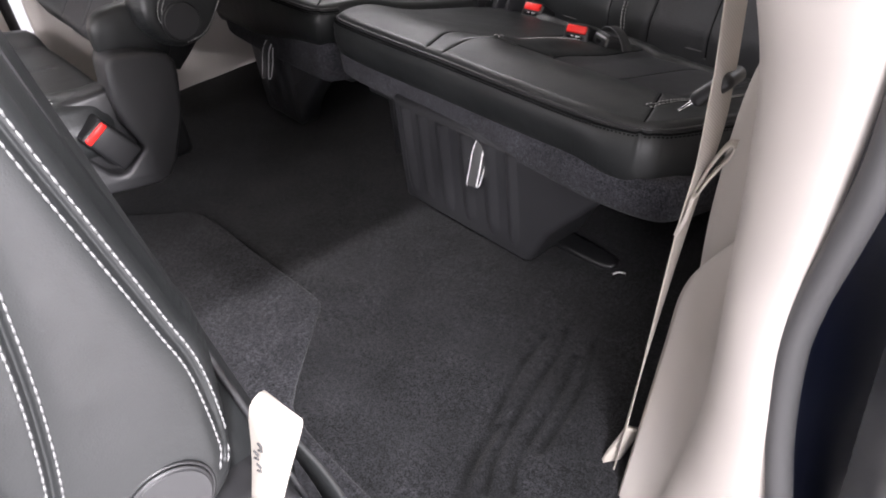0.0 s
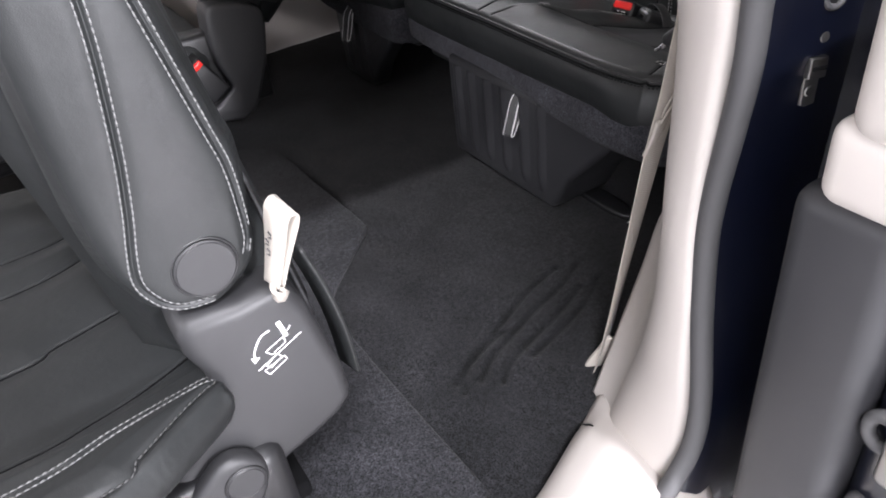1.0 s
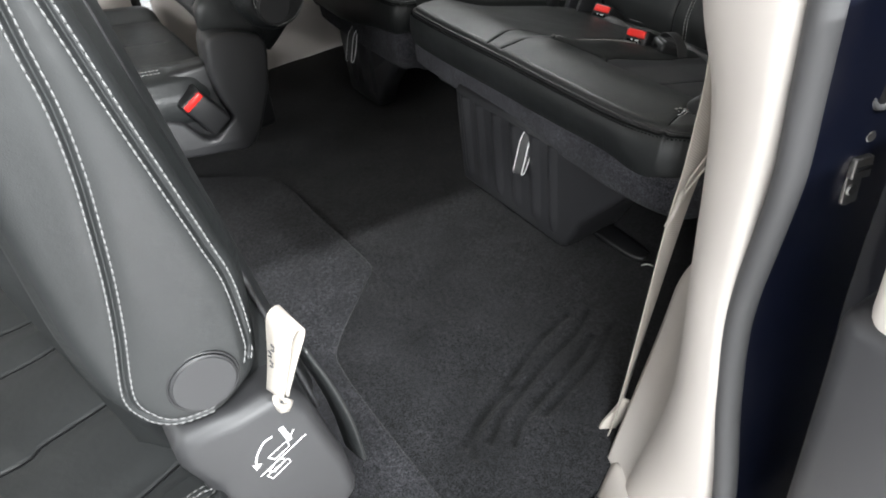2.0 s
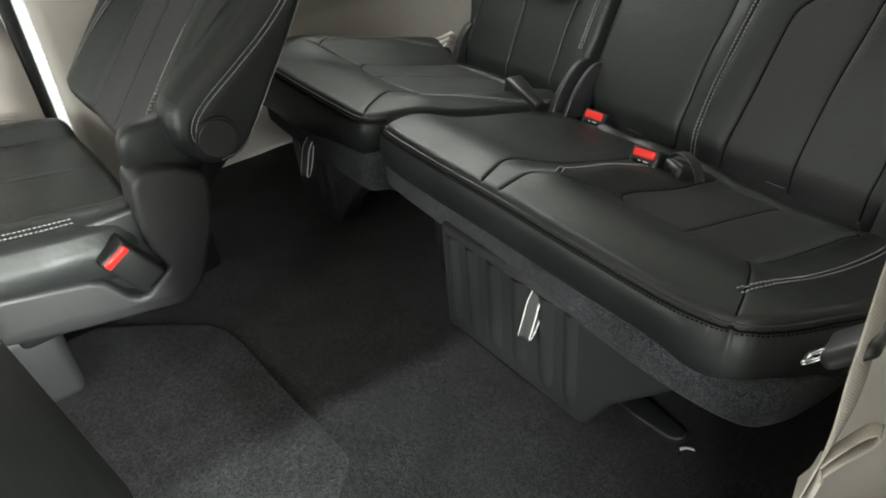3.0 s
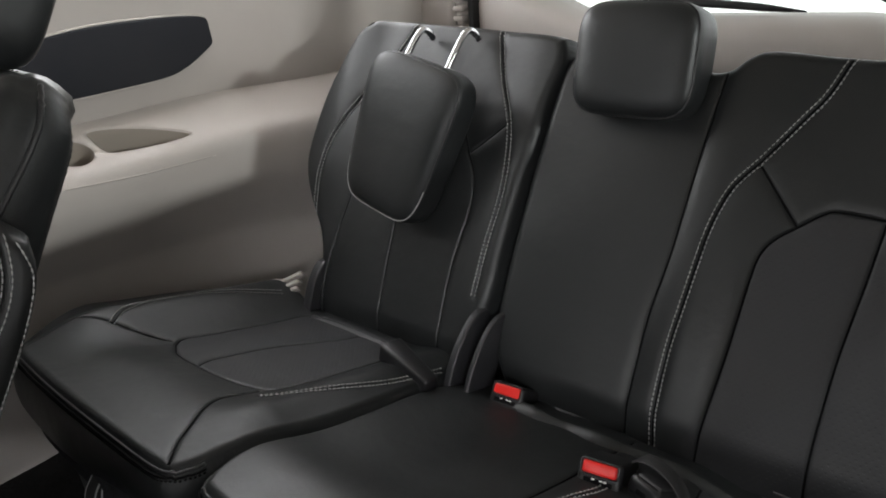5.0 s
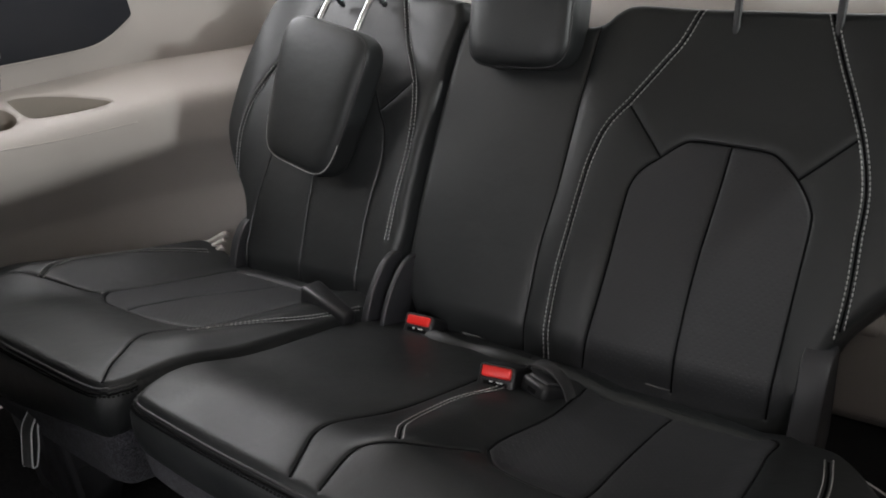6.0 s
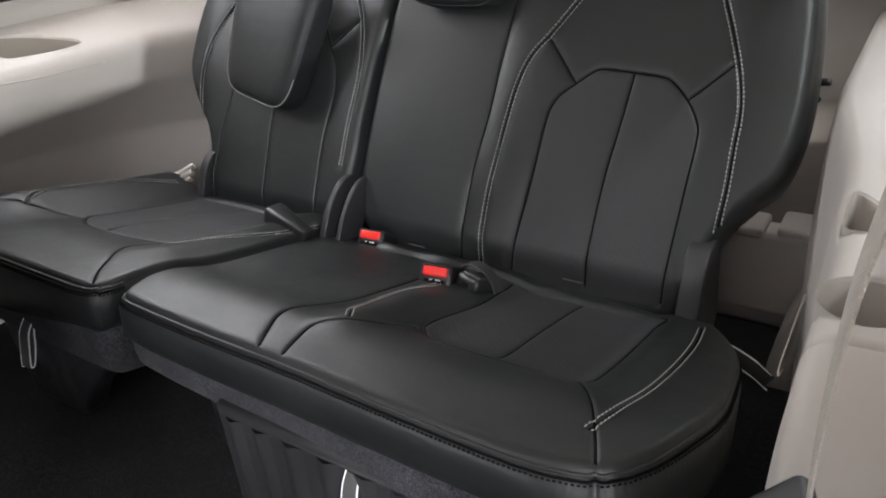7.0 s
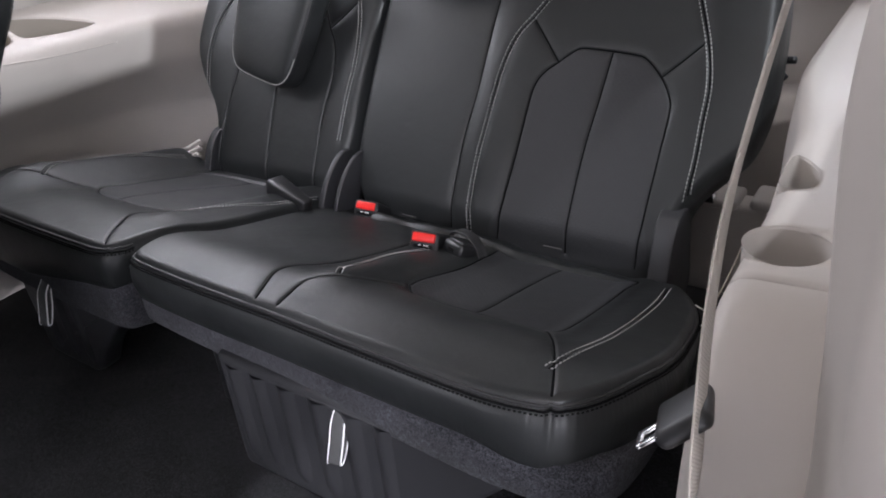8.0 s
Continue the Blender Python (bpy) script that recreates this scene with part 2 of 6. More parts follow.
def slab(outline, depth, r=0.004, seg=3):
    """A plate of the given outline in xy, from z = -depth to 0, with rounded rims."""
    bm = bmesh.new()
    vs = [bm.verts.new((x, y, 0)) for x, y in outline]
    f = bm.faces.new(vs)
    if f.calc_area() and f.normal.z < 0:
        f.normal_flip()
    out = bmesh.ops.extrude_face_region(bm, geom=[f])
    down = [g for g in out["geom"] if isinstance(g, bmesh.types.BMVert)]
    bmesh.ops.translate(bm, verts=down, vec=(0, 0, -depth))
    bmesh.ops.recalc_face_normals(bm, faces=bm.faces[:])
    if r:
        rim = [e for e in bm.edges if abs(e.verts[0].co.z - e.verts[1].co.z) < 1e-6]
        bmesh.ops.bevel(bm, geom=rim, offset=r, segments=seg, affect="EDGES", profile=0.5)
    for f in bm.faces:
        f.smooth = True
    return bm


def tube(line, radius, sides=10, closed=False, squash=1.0, up=(0, 0, 1)):
    """A round rod along a line; squash flattens it along its second axis."""
    p = np.array(line, float)
    n = len(p)
    tan = np.roll(p, -1, axis=0) - np.roll(p, 1, axis=0) if closed else np.gradient(p, axis=0)
    tan /= np.linalg.norm(tan, axis=1)[:, None] + 1e-9
    u = np.cross(tan, np.array(up, float))
    bad = np.linalg.norm(u, axis=1) < 1e-3
    u[bad] = np.cross(tan[bad], (1.0, 0.02, 0))
    u /= np.linalg.norm(u, axis=1)[:, None]
    w = np.cross(u, tan)
    a = np.linspace(0, 2 * math.pi, sides, endpoint=False)
    rad = np.broadcast_to(np.array(radius, float), (n,))
    ring = p[:, None] + rad[:, None, None] * (u[:, None] * np.cos(a)[None, :, None] + squash * w[:, None] * np.sin(a)[None, :, None])
    verts = ring.reshape(-1, 3)
    faces = []
    for i in range(n if closed else n - 1):
        for j in range(sides):
            k, q = (i + 1) % n, (j + 1) % sides
            faces.append((i * sides + j, i * sides + q, k * sides + q, k * sides + j))
    if not closed:
        faces.append(tuple(range(sides))[::-1])
        faces.append(tuple((n - 1) * sides + j for j in range(sides)))
    return mesh_of(verts, faces)


def ribbon(line, across, width, thick=0.0015):
    """A strap along a line; across: its width direction at each point, or one for all."""
    p = np.array(line, float)
    n = len(p)
    a = np.broadcast_to(np.array(across, float), (n, 3)).copy()
    tan = np.gradient(p, axis=0)
    tan /= np.linalg.norm(tan, axis=1)[:, None] + 1e-9
    a -= tan * np.sum(a * tan, axis=1)[:, None]
    a /= np.linalg.norm(a, axis=1)[:, None] + 1e-9
    nor = np.cross(tan, a)
    wid = np.broadcast_to(np.array(width, float), (n,))[:, None] / 2
    t = thick / 2
    prof = [(-1, -0.5), (-0.97, -1), (0, -1), (0.97, -1), (1, -0.5), (1, 0.5), (0.97, 1), (0, 1), (-0.97, 1), (-1, 0.5)]
    ring = np.stack([p + a * wid * s + nor * t * h for s, h in prof], axis=1)
    k = len(prof)
    faces = [(i * k + j, i * k + (j + 1) % k, (i + 1) * k + (j + 1) % k, (i + 1) * k + j) for i in range(n - 1) for j in range(k)]
    faces += [tuple(range(k))[::-1], tuple((n - 1) * k + j for j in range(k))]
    return mesh_of(ring.reshape(-1, 3), faces)


def loft(rings, closed=False, caps=False):
    """A skin through rows of points of equal count."""
    r = np.array(rings, float)
    n, k = r.shape[:2]
    faces = [(i * k + j, i * k + (j + 1) % k, (i + 1) * k + (j + 1) % k, (i + 1) * k + j) for i in range(n - 1) for j in range(k if closed else k - 1)]
    if caps:
        faces += [tuple(range(k))[::-1], tuple((n - 1) * k + j for j in range(k))]
    return mesh_of(r.reshape(-1, 3), faces)


def ball_box(cx, cy, cz, a, b, c, e=0.35, taper=0.0, n=40):
    """A puffed box (superellipsoid); taper narrows it in x towards its lower end."""
    u = np.linspace(-math.pi / 2, math.pi / 2, n)[:, None]
    v = np.linspace(-math.pi, math.pi, 2 * n, endpoint=False)[None, :]
    pw = lambda q: np.sign(q) * np.abs(q) ** e
    x, y, z = pw(np.cos(u)) * pw(np.cos(v)), pw(np.cos(u)) * pw(np.sin(v)), pw(np.sin(u)) * np.ones_like(v)
    x = x * (1 - taper * (1 - y) / 2)
    pts = np.stack([cx + a * x, cy + b * y, cz + c * z], axis=2)
    k = 2 * n
    faces = [(i * k + j, i * k + (j + 1) % k, (i + 1) * k + (j + 1) % k, (i + 1) * k + j) for i in range(n - 1) for j in range(k)]
    return mesh_of(pts.reshape(-1, 3), faces)


def cut(me, *cutters):
    """The mesh less the cutter meshes (closed)."""
    tmp = bpy.data.objects.new("tmp", me)
    scene.collection.objects.link(tmp)
    used = []
    for c in cutters:
        if isinstance(c, bmesh.types.BMesh):
            cm = bpy.data.meshes.new("cutter")
            c.to_mesh(cm)
            c.free()
            c = cm
        co = bpy.data.objects.new("cutter", c)
        scene.collection.objects.link(co)
        md = tmp.modifiers.new("cut", "BOOLEAN")
        md.operation, md.object, md.solver = "DIFFERENCE", co, "EXACT"
        used.append(co)
    bpy.context.view_layer.update()
    out = bpy.data.meshes.new_from_object(tmp.evaluated_get(bpy.context.evaluated_depsgraph_get()))
    for o in (tmp, *used):
        bpy.data.objects.remove(o)
    return out


def frame_of(origin, xdir, ydir):
    x, y = Vector(xdir).normalized(), Vector(ydir).normalized()
    z = x.cross(y)
    return Matrix(((x.x, y.x, z.x, origin[0]), (x.y, y.y, z.y, origin[1]), (x.z, y.z, z.z, origin[2]), (0, 0, 0, 1)))


class Pad:
    """An upholstered face: four border lines, a height over it, seams pressed into it, and a rim round it. z is out of the face."""

    def __init__(self, bottom, right, top, left, height, seams=(), edge=0.02, groove=0.0032, width=0.0019, puff=0.0016, spread=0.008):
        self.sides = [smooth_line(s, 0.003) for s in (bottom, right, top, left)]
        b, r, t, l = self.sides
        self.outline = np.vstack([b, r[1:], t[::-1][1:], l[::-1][1:-1]])
        self.ring = even(np.vstack([self.outline, self.outline[:1]]), step=0.008)
        self.height, self.edge = height, edge
        self.seams = [smooth_line(s, 0.005) for s in seams]
        self.groove, self.width, self.puff, self.spread = groove, width, puff, spread

    def z(self, x, y):
        x, y = np.asarray(x, float), np.asarray(y, float)
        h = self.height(x, y)
        off = far_from(x, y, self.ring)
        d = np.clip(1 - off / self.edge, 0, 1)
        h = h - self.edge * (1 - np.sqrt(np.clip(1 - d * d, 0, 1)))
        near = np.full(x.shape, 9.0)
        for s in self.seams:
            near = np.minimum(near, far_from(x, y, s))
        return h - step01(0.0, 0.012, off) * (self.groove * np.exp(-(near / self.width) ** 2) + self.puff * np.exp(-(near / self.spread) ** 2))

    def build(self, nu, nv, rim, regions=(), deep=None, flare=None):
        """Meshes: the cover with its rim, then one for each region (an outline whose faces are a panel of their own)."""
        b, r, t, l = (even(s, count=c) for s, c in zip(self.sides, (nu, nv, nu, nv)))
        u = np.linspace(0, 1, nu)[None, :, None]
        v = np.linspace(0, 1, nv)[:, None, None]
        g = (1 - v) * b[None] + v * t[None] + (1 - u) * l[:, None] + u * r[:, None]
        g = g - ((1 - u) * (1 - v) * b[0] + u * (1 - v) * b[-1] + (1 - u) * v * t[0] + u * v * t[-1])
        x, y = g[..., 0], g[..., 1]
        z = self.z(x, y)
        verts = np.stack([x, y, z], axis=2).reshape(-1, 3)
        idx = np.arange(nu * nv).reshape(nv, nu)
        quads = np.stack([idx[:-1, :-1], idx[:-1, 1:], idx[1:, 1:], idx[1:, :-1]], axis=2).reshape(-1, 4)
        mid = verts[quads].mean(axis=1)
        which = np.zeros(len(quads), int)
        for k, reg in enumerate(regions, 1):
            which[inside(mid[:, 0], mid[:, 1], smooth_line(reg, 0.006, closed=True))] = k
        border = np.concatenate([idx[0, :], idx[1:, -1], idx[-1, -2::-1], idx[-2:0:-1, 0]])
        loop = verts[border]
        tan = np.roll(loop, -1, axis=0) - np.roll(loop, 1, axis=0)
        for _ in range(6):
            tan = (np.roll(tan, 1, axis=0) + tan + np.roll(tan, -1, axis=0)) / 3
        out = np.stack([tan[:, 1], -tan[:, 0], np.zeros(len(tan))], axis=1)
        out /= np.linalg.norm(out, axis=1)[:, None] + 1e-9
        k_deep = deep(loop[:, 0], loop[:, 1]) if deep else np.ones(len(loop))
        k_flare = flare(loop[:, 0], loop[:, 1]) if flare else np.zeros(len(loop))
        low = min(dz for _, dz in rim)
        rings = [loop + out * (o + k_flare * min(1.0, 1.25 * dz / low))[:, None] + np.column_stack([0 * k_deep, 0 * k_deep, dz * k_deep]) for o, dz in rim]
        n, m = len(verts), len(border)
        allv = np.vstack([verts] + rings)
        side = []
        for k in range(len(rings)):
            top_ids = border if k == 0 else n + (k - 1) * m + np.arange(m)
            low_ids = n + k * m + np.arange(m)
            side += [(top_ids[i], low_ids[i], low_ids[(i + 1) % m], top_ids[(i + 1) % m]) for i in range(m)]
        side.append(tuple(n + (len(rings) - 1) * m + np.arange(m))[::-1])
        meshes = [mesh_of(allv, [tuple(q) for q in quads[which == 0]] + side)]
        for k in range(1, len(regions) + 1):
            q = quads[which == k]
            ids, inv = np.unique(q, return_inverse=True)
            meshes.append(mesh_of(verts[ids], inv.reshape(-1, 4)))
        loose = meshes[0]
        bm = bmesh.new()
        bm.from_mesh(loose)
        bmesh.ops.delete(bm, geom=[w for w in bm.verts if not w.link_faces], context="VERTS")
        bm.to_mesh(loose)
        bm.free()
        loose.shade_smooth()
        return meshes

    def on(self, line, lift=0.0):
        p = smooth_line(line, 0.004) if len(line) < 40 else np.array(line)
        return np.column_stack([p[:, 0], p[:, 1], self.z(p[:, 0], p[:, 1]) + lift])

    def seam_line(self, line, radius=0.0016):
        """The dark sewn crease itself."""
        p = smooth_line(line, 0.004)
        p = p[inside(p[:, 0], p[:, 1], self.ring[:-1]) & (far_from(p[:, 0], p[:, 1], self.ring) > 0.004)]
        return tube(np.column_stack([p, self.z(p[:, 0], p[:, 1]) + 0.0008]), radius, 6)

    def stitches(self, lines, gap=0.0042, pitch=0.0068, length=0.0052, fat=0.0010, lift=0.0017):
        """Rows of sewn stitches on both sides (gap) of each line, or on it (gap 0)."""
        verts, faces = [], []
        for line in lines:
            c = smooth_line(line, 0.003)
            tan = np.gradient(c, axis=0)
            tan /= np.linalg.norm(tan, axis=1)[:, None] + 1e-9
            nor = np.column_stack([-tan[:, 1], tan[:, 0]])
            for side in ((-gap, gap) if gap else (0,)):
                row = even(c + nor * side, step=pitch)
                row = row[inside(row[:, 0], row[:, 1], self.ring[:-1]) & (far_from(row[:, 0], row[:, 1], self.ring) > 0.003)]
                if len(row) < 3:
                    continue
                t = np.gradient(row, axis=0)
                t /= np.linalg.norm(t, axis=1)[:, None] + 1e-9
                a, b = row - t * length / 2, row + t * length / 2
                zs = [self.z(q[:, 0], q[:, 1]) for q in (a, row, b)]
                for i in range(len(row)):
                    w = Vector((-t[i, 1], t[i, 0], 0))
                    n0 = len(verts)
                    for q, zz, f in ((a[i], zs[0][i], 0.5), (row[i], zs[1][i] + 0.0005, 1.0), (b[i], zs[2][i], 0.5)):
                        o = Vector((q[0], q[1], zz + lift))
                        for s, h in ((1, -0.6), (0.7, 0.6), (-0.7, 0.6), (-1, -0.6)):
                            verts.append(o + w * s * fat * f + Vector((0, 0, h * fat * f)))
                    for k in (0, 4):
                        for j in range(4):
                            faces.append((n0 + k + j, n0 + k + (j + 1) % 4, n0 + k + 4 + (j + 1) % 4, n0 + k + 4 + j))
                    faces += [(n0 + 3, n0 + 2, n0 + 1, n0), (n0 + 8, n0 + 9, n0 + 10, n0 + 11)]
        return mesh_of(verts, faces)


# ---- the van's shell ----
def sheet(xs, ys, z, dent=None):
    x, y = np.meshgrid(xs, ys)
    nx, ny = len(xs), len(ys)
    h = np.full(x.shape, z) + (dent(x, y) if dent else 0)
    idx = np.arange(nx * ny).reshape(ny, nx)
    q = np.stack([idx[:-1, :-1], idx[:-1, 1:], idx[1:, 1:], idx[1:, :-1]], axis=2).reshape(-1, 4)
    return mesh_of(np.stack([x, y, h], axis=2).reshape(-1, 3), q)


FURROWS = [smooth_line(s, 0.012) for s in (
    [(-0.106, -0.109), (-0.091, -0.168), (-0.057, -0.249), (-0.027, -0.316), (-0.007, -0.360), (0.012, -0.385)], [(-0.092, -0.076), (-0.067, -0.122), (-0.049, -0.184), (-0.023, -0.260), (0.002, -0.318), (0.028, -0.355)],
    [(-0.043, -0.109), (-0.014, -0.180), (0.005, -0.247), (0.026, -0.300), (0.050, -0.332)], [(-0.045, -0.070), (-0.006, -0.133), (0.019, -0.211), (0.033, -0.265)],
    [(-0.036, -0.273), (-0.017, -0.330), (0.003, -0.365), (0.033, -0.386)])]


def carpet_dents(x, y):
    h = 0.0015 * np.sin(x * 23 + 3 * np.sin(y * 11)) * np.sin(y * 17)
    for s in FURROWS:
        h = h - 0.003 * np.exp(-(far_from(x, y, s) / 0.006) ** 2)
    return h


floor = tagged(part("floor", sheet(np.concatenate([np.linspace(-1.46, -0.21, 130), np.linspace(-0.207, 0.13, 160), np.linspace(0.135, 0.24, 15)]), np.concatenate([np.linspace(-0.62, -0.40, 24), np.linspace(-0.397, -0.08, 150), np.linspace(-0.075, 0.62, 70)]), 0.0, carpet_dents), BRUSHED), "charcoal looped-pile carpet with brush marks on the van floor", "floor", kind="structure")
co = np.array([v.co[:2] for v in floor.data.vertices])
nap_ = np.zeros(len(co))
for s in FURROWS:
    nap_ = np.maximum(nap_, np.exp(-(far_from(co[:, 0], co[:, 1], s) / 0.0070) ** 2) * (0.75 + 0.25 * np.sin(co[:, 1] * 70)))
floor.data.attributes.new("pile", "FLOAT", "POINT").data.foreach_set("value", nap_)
tagged(part("floor_front", block(-1.46, 0.24, -2.3, -0.62, -0.05, -0.001, 0), CARPET), "charcoal carpet in the front of the van", "floor", kind="structure")
tagged(part("floor_well", block(-1.40, 0.14, 0.60, 1.30, -0.34, -0.30, 0), CARPET), "dark carpeted luggage well behind the rear bench", "floor", kind="structure")
tagged(part("wall_well", block(-1.40, 0.14, 0.60, 0.62, -0.30, -0.004, 0), CARPET), "dark carpeted step down into the luggage well", "wall", kind="structure")
# raised carpet over the stowage lid
lid_line = smooth_line([(-1.0, -0.50), (-0.90, -0.38), (-0.82, -0.318), (-0.634, -0.308), (-0.46, -0.300), (-0.418, -0.303), (-0.39, -0.330), (-0.33, -0.392), (-0.285, -0.435), (-0.24, -0.458), (-0.10, -0.462), (0.19, -0.455)], 0.02)
lid_line = np.vstack([lid_line, [(0.2, -0.6), (0.2, -1.3), (-1.0, -1.3)]])
lid = slab(lid_line, 0.012, 0.005)
bmesh.ops.translate(lid, verts=lid.verts[:], vec=(0, 0, 0.0095))
tagged(part("floor_lid", lid, LIDCARPET), "charcoal carpeted lid of the floor stowage bin", "floor lid", kind="structure")

tagged(part("ceiling", block(-1.55, 0.36, -2.3, 1.35, 1.16, 1.20, 0), BEIGECLOTH), "pale beige fabric headliner", "ceiling", kind="structure")
tagged(part("ground", block(-30, 30, -30, 30, -0.50, -0.45, 0), GROUND), "pale polished showroom floor", "ground", kind="structure")
tagged(part("wall_front", block(-1.55, 0.36, -2.36, -2.30, -0.05, 0.65, 0.01), CHARCOAL), "charcoal dashboard wall at the front", "wall", kind="structure")


def side_skin(section, ys, shift=lambda y, z: 0.0, thick=0.03, sign=1):
    """A trim panel swept along y: section of (x, z), moved in x by shift(y); sign: which way its thickness goes."""
    sec = smooth_line(section, 0.012)
    rings = []
    back = sec[::-1] + np.array((sign * thick, 0))
    loop = np.vstack([sec, back])
    for y in ys:
        rings.append([(x + shift(y, z) * (1 - float(step01(0.09, 0.14, x)) if sign > 0 else 1), y, z) for x, z in loop])
    return loft(rings, closed=True, caps=True)


# far side: lower trim with the armrest ledge, then the upper quarter panel
far_shift = lambda y, z: 0.13 * float(step01(0.52, 0.86, y)) - 0.38 * min(max(0.456 - 0.09 * (y - 0.17) - z, 0.0), 0.12) * float(step01(-0.30, 0.0, y))
far_low = side_skin([(-1.425, -0.02), (-1.415, 0.10), (-1.395, 0.25), (-1.375, 0.40), (-1.372, 0.47), (-1.376, 0.498), (-1.386, 0.516), (-1.40, 0.525), (-1.43, 0.540), (-1.487, 0.569), (-1.515, 0.580), (-1.535, 0.585)], np.linspace(-0.36, 1.25, 70), far_shift, 0.04, -1)
bin_hole = slab(smooth_line([(-1.484, 0.313), (-1.481, 0.353), (-1.456, 0.415), (-1.420, 0.470), (-1.407, 0.472), (-1.404, 0.419), (-1.411, 0.356), (-1.418, 0.320), (-1.433, 0.310), (-1.463, 0.308)], 0.008, closed=True)[:-1], 0.14, 0)
cup_hole = slab([(-1.442 + 0.035 * math.cos(a), 0.262 + 0.035 * math.sin(a)) for a in np.linspace(0, 2 * math.pi, 40, endpoint=False)], 0.14, 0)
for h in (bin_hole, cup_hole):
    bmesh.ops.translate(h, verts=h.verts[:], vec=(0, 0, 0.60))
trim_far = tagged(part("trim_far_side", far_low, BEIGE), "beige moulded side trim with a cup holder and tray", "wall trim", kind="structure")
trim_far.data = cut(far_low, bin_hole, cup_hole)
for poly in trim_far.data.polygons:
    poly.use_smooth = True
far_up = side_skin([(-1.535, 0.555), (-1.515, 0.575), (-1.50, 0.62), (-1.495, 0.70), (-1.49, 0.80), (-1.487, 0.84)], np.linspace(-0.36, 1.25, 60), far_shift, 0.04, -1)
tagged(part("wall_far_side", far_up, BEIGE), "beige upper side panel of the rear compartment", "wall", kind="structure")


def liner(outline, z0, z1, draft=0.9):
    """The inside of a moulded tray: walls down from z0 to a floor at z1."""
    o = np.array(outline, float)
    mid = o.mean(axis=0)
    top = z0 if callable(z0) else (lambda x: z0 + 0 * x)
    low = z1 if callable(z1) else (lambda x: z1 + 0 * x)
    rings = []
    for k, h, dz in ((1.02, top, 0.0005), (1.0, top, -0.003), (draft + 0.03, low, 0.008), (draft, low, 0.002), (draft - 0.08, low, 0.0)):
        q = mid + (o - mid) * k
        rings.append(np.column_stack([q, h(q[:, 0]) + dz]))
    k = len(o)
    r = np.array(rings)
    faces = [(i * k + j, (i + 1) * k + j, (i + 1) * k + (j + 1) % k, i * k + (j + 1) % k) for i in range(4) for j in range(k)]
    faces.append(tuple(4 * k + j for j in range(k)))
    return mesh_of(r.reshape(-1, 3), faces)


def circle(cx, cy, r, n=40):
    return [(cx + r * math.cos(a), cy + r * math.sin(a)) for a in np.linspace(0, 2 * math.pi, n, endpoint=False)]


# the shade down in both holes is put into the liners' colour
part("cup_holder", liner(circle(-1.442, 0.262, 0.035), lambda x: 0.525 - 0.5 * (x + 1.40), lambda x: 0.43 + 0 * x), TAUPE, trim_far)
part("tray", liner(smooth_line([(-1.484, 0.313), (-1.481, 0.353), (-1.456, 0.415), (-1.420, 0.470), (-1.407, 0.472), (-1.404, 0.419), (-1.411, 0.356), (-1.418, 0.320), (-1.433, 0.310), (-1.463, 0.308)], 0.008, closed=True)[:-1], lambda x: 0.525 - 0.5 * (x + 1.40), lambda x: 0.455 - 0.1 * (x + 1.40)), TAUPE, trim_far)

part("joint", tube(smooth_line([(-1.3755, 0.16, 0.508), (-1.3755, 0.214, 0.504), (-1.3745, 0.345, 0.491), (-1.3735, 0.498, 0.484)], 0.01), 0.0014, 6), BEIGE, trim_far, "thin raised line along the armrest")
# oval cloth grille let into the upper panel
oval = smooth_line([(0.02, 0.668), (0.10, 0.715), (0.27, 0.740), (0.37, 0.748), (0.475, 0.746), (0.56, 0.740), (0.605, 0.730), (0.627, 0.708), (0.618, 0.685), (0.586, 0.663), (0.54, 0.641), (0.49, 0.630), (0.386, 0.628), (0.25, 0.628), (0.12, 0.625), (0.04, 0.635)], 0.012, closed=True)[:-1]
grille = slab(oval, 0.02, 0.006)
OVAL_AT = frame_of((-1.488, 0, 0), (0, 1, 0), (0.02, 0, 1))
oval_cloth = tagged(part("speaker_grille", grille, GRILLE, at=OVAL_AT), "long oval black cloth panel in the beige side wall", "speaker grille")
part("rim", tube(np.column_stack([oval, np.full(len(oval), -0.004)]), 0.0025, 8, closed=True), BEIGE, oval_cloth, "thin beige rim", at=OVAL_AT)

# far sliding door, seen past the far seat
tagged(part("door_far", side_skin([(-1.44, -0.02), (-1.45, 0.15), (-1.47, 0.30), (-1.50, 0.42), (-1.53, 0.5), (-1.53, 0.70)], np.linspace(-1.7, -0.40, 12), lambda y, z: 0.0, 0.04, -1), BEIGE), "beige inner panel of the closed far sliding door", "car door", kind="structure")
tagged(part("trim_far_post", block(-1.535, -1.490, -0.398, -0.372, -0.02, 1.16, 0.008), BLACK), "black door seal post between far door and side trim", "door seal", kind="structure")
tagged(part("wall_far_upper", block(-1.57, -1.53, -1.7, -0.40, 1.10, 1.17, 0.01), BEIGE), "beige upper frame of the far door", "wall", kind="structure")
slatted = thing("door_speaker", (-1.46, -0.52, 0.22), "beige slatted speaker cover on the far door panel", "speaker")
for k in range(9):
    y0 = -0.60 + 0.004 * k
    part("slat", tube(smooth_line([(-1.452, y0, 0.205 + 0.010 * k), (-1.448, -0.52, 0.222 + 0.0085 * k), (-1.452, -0.43 - 0.003 * k, 0.205 + 0.009 * k)], 0.01), 0.0028, 6), BEIGE, slatted)

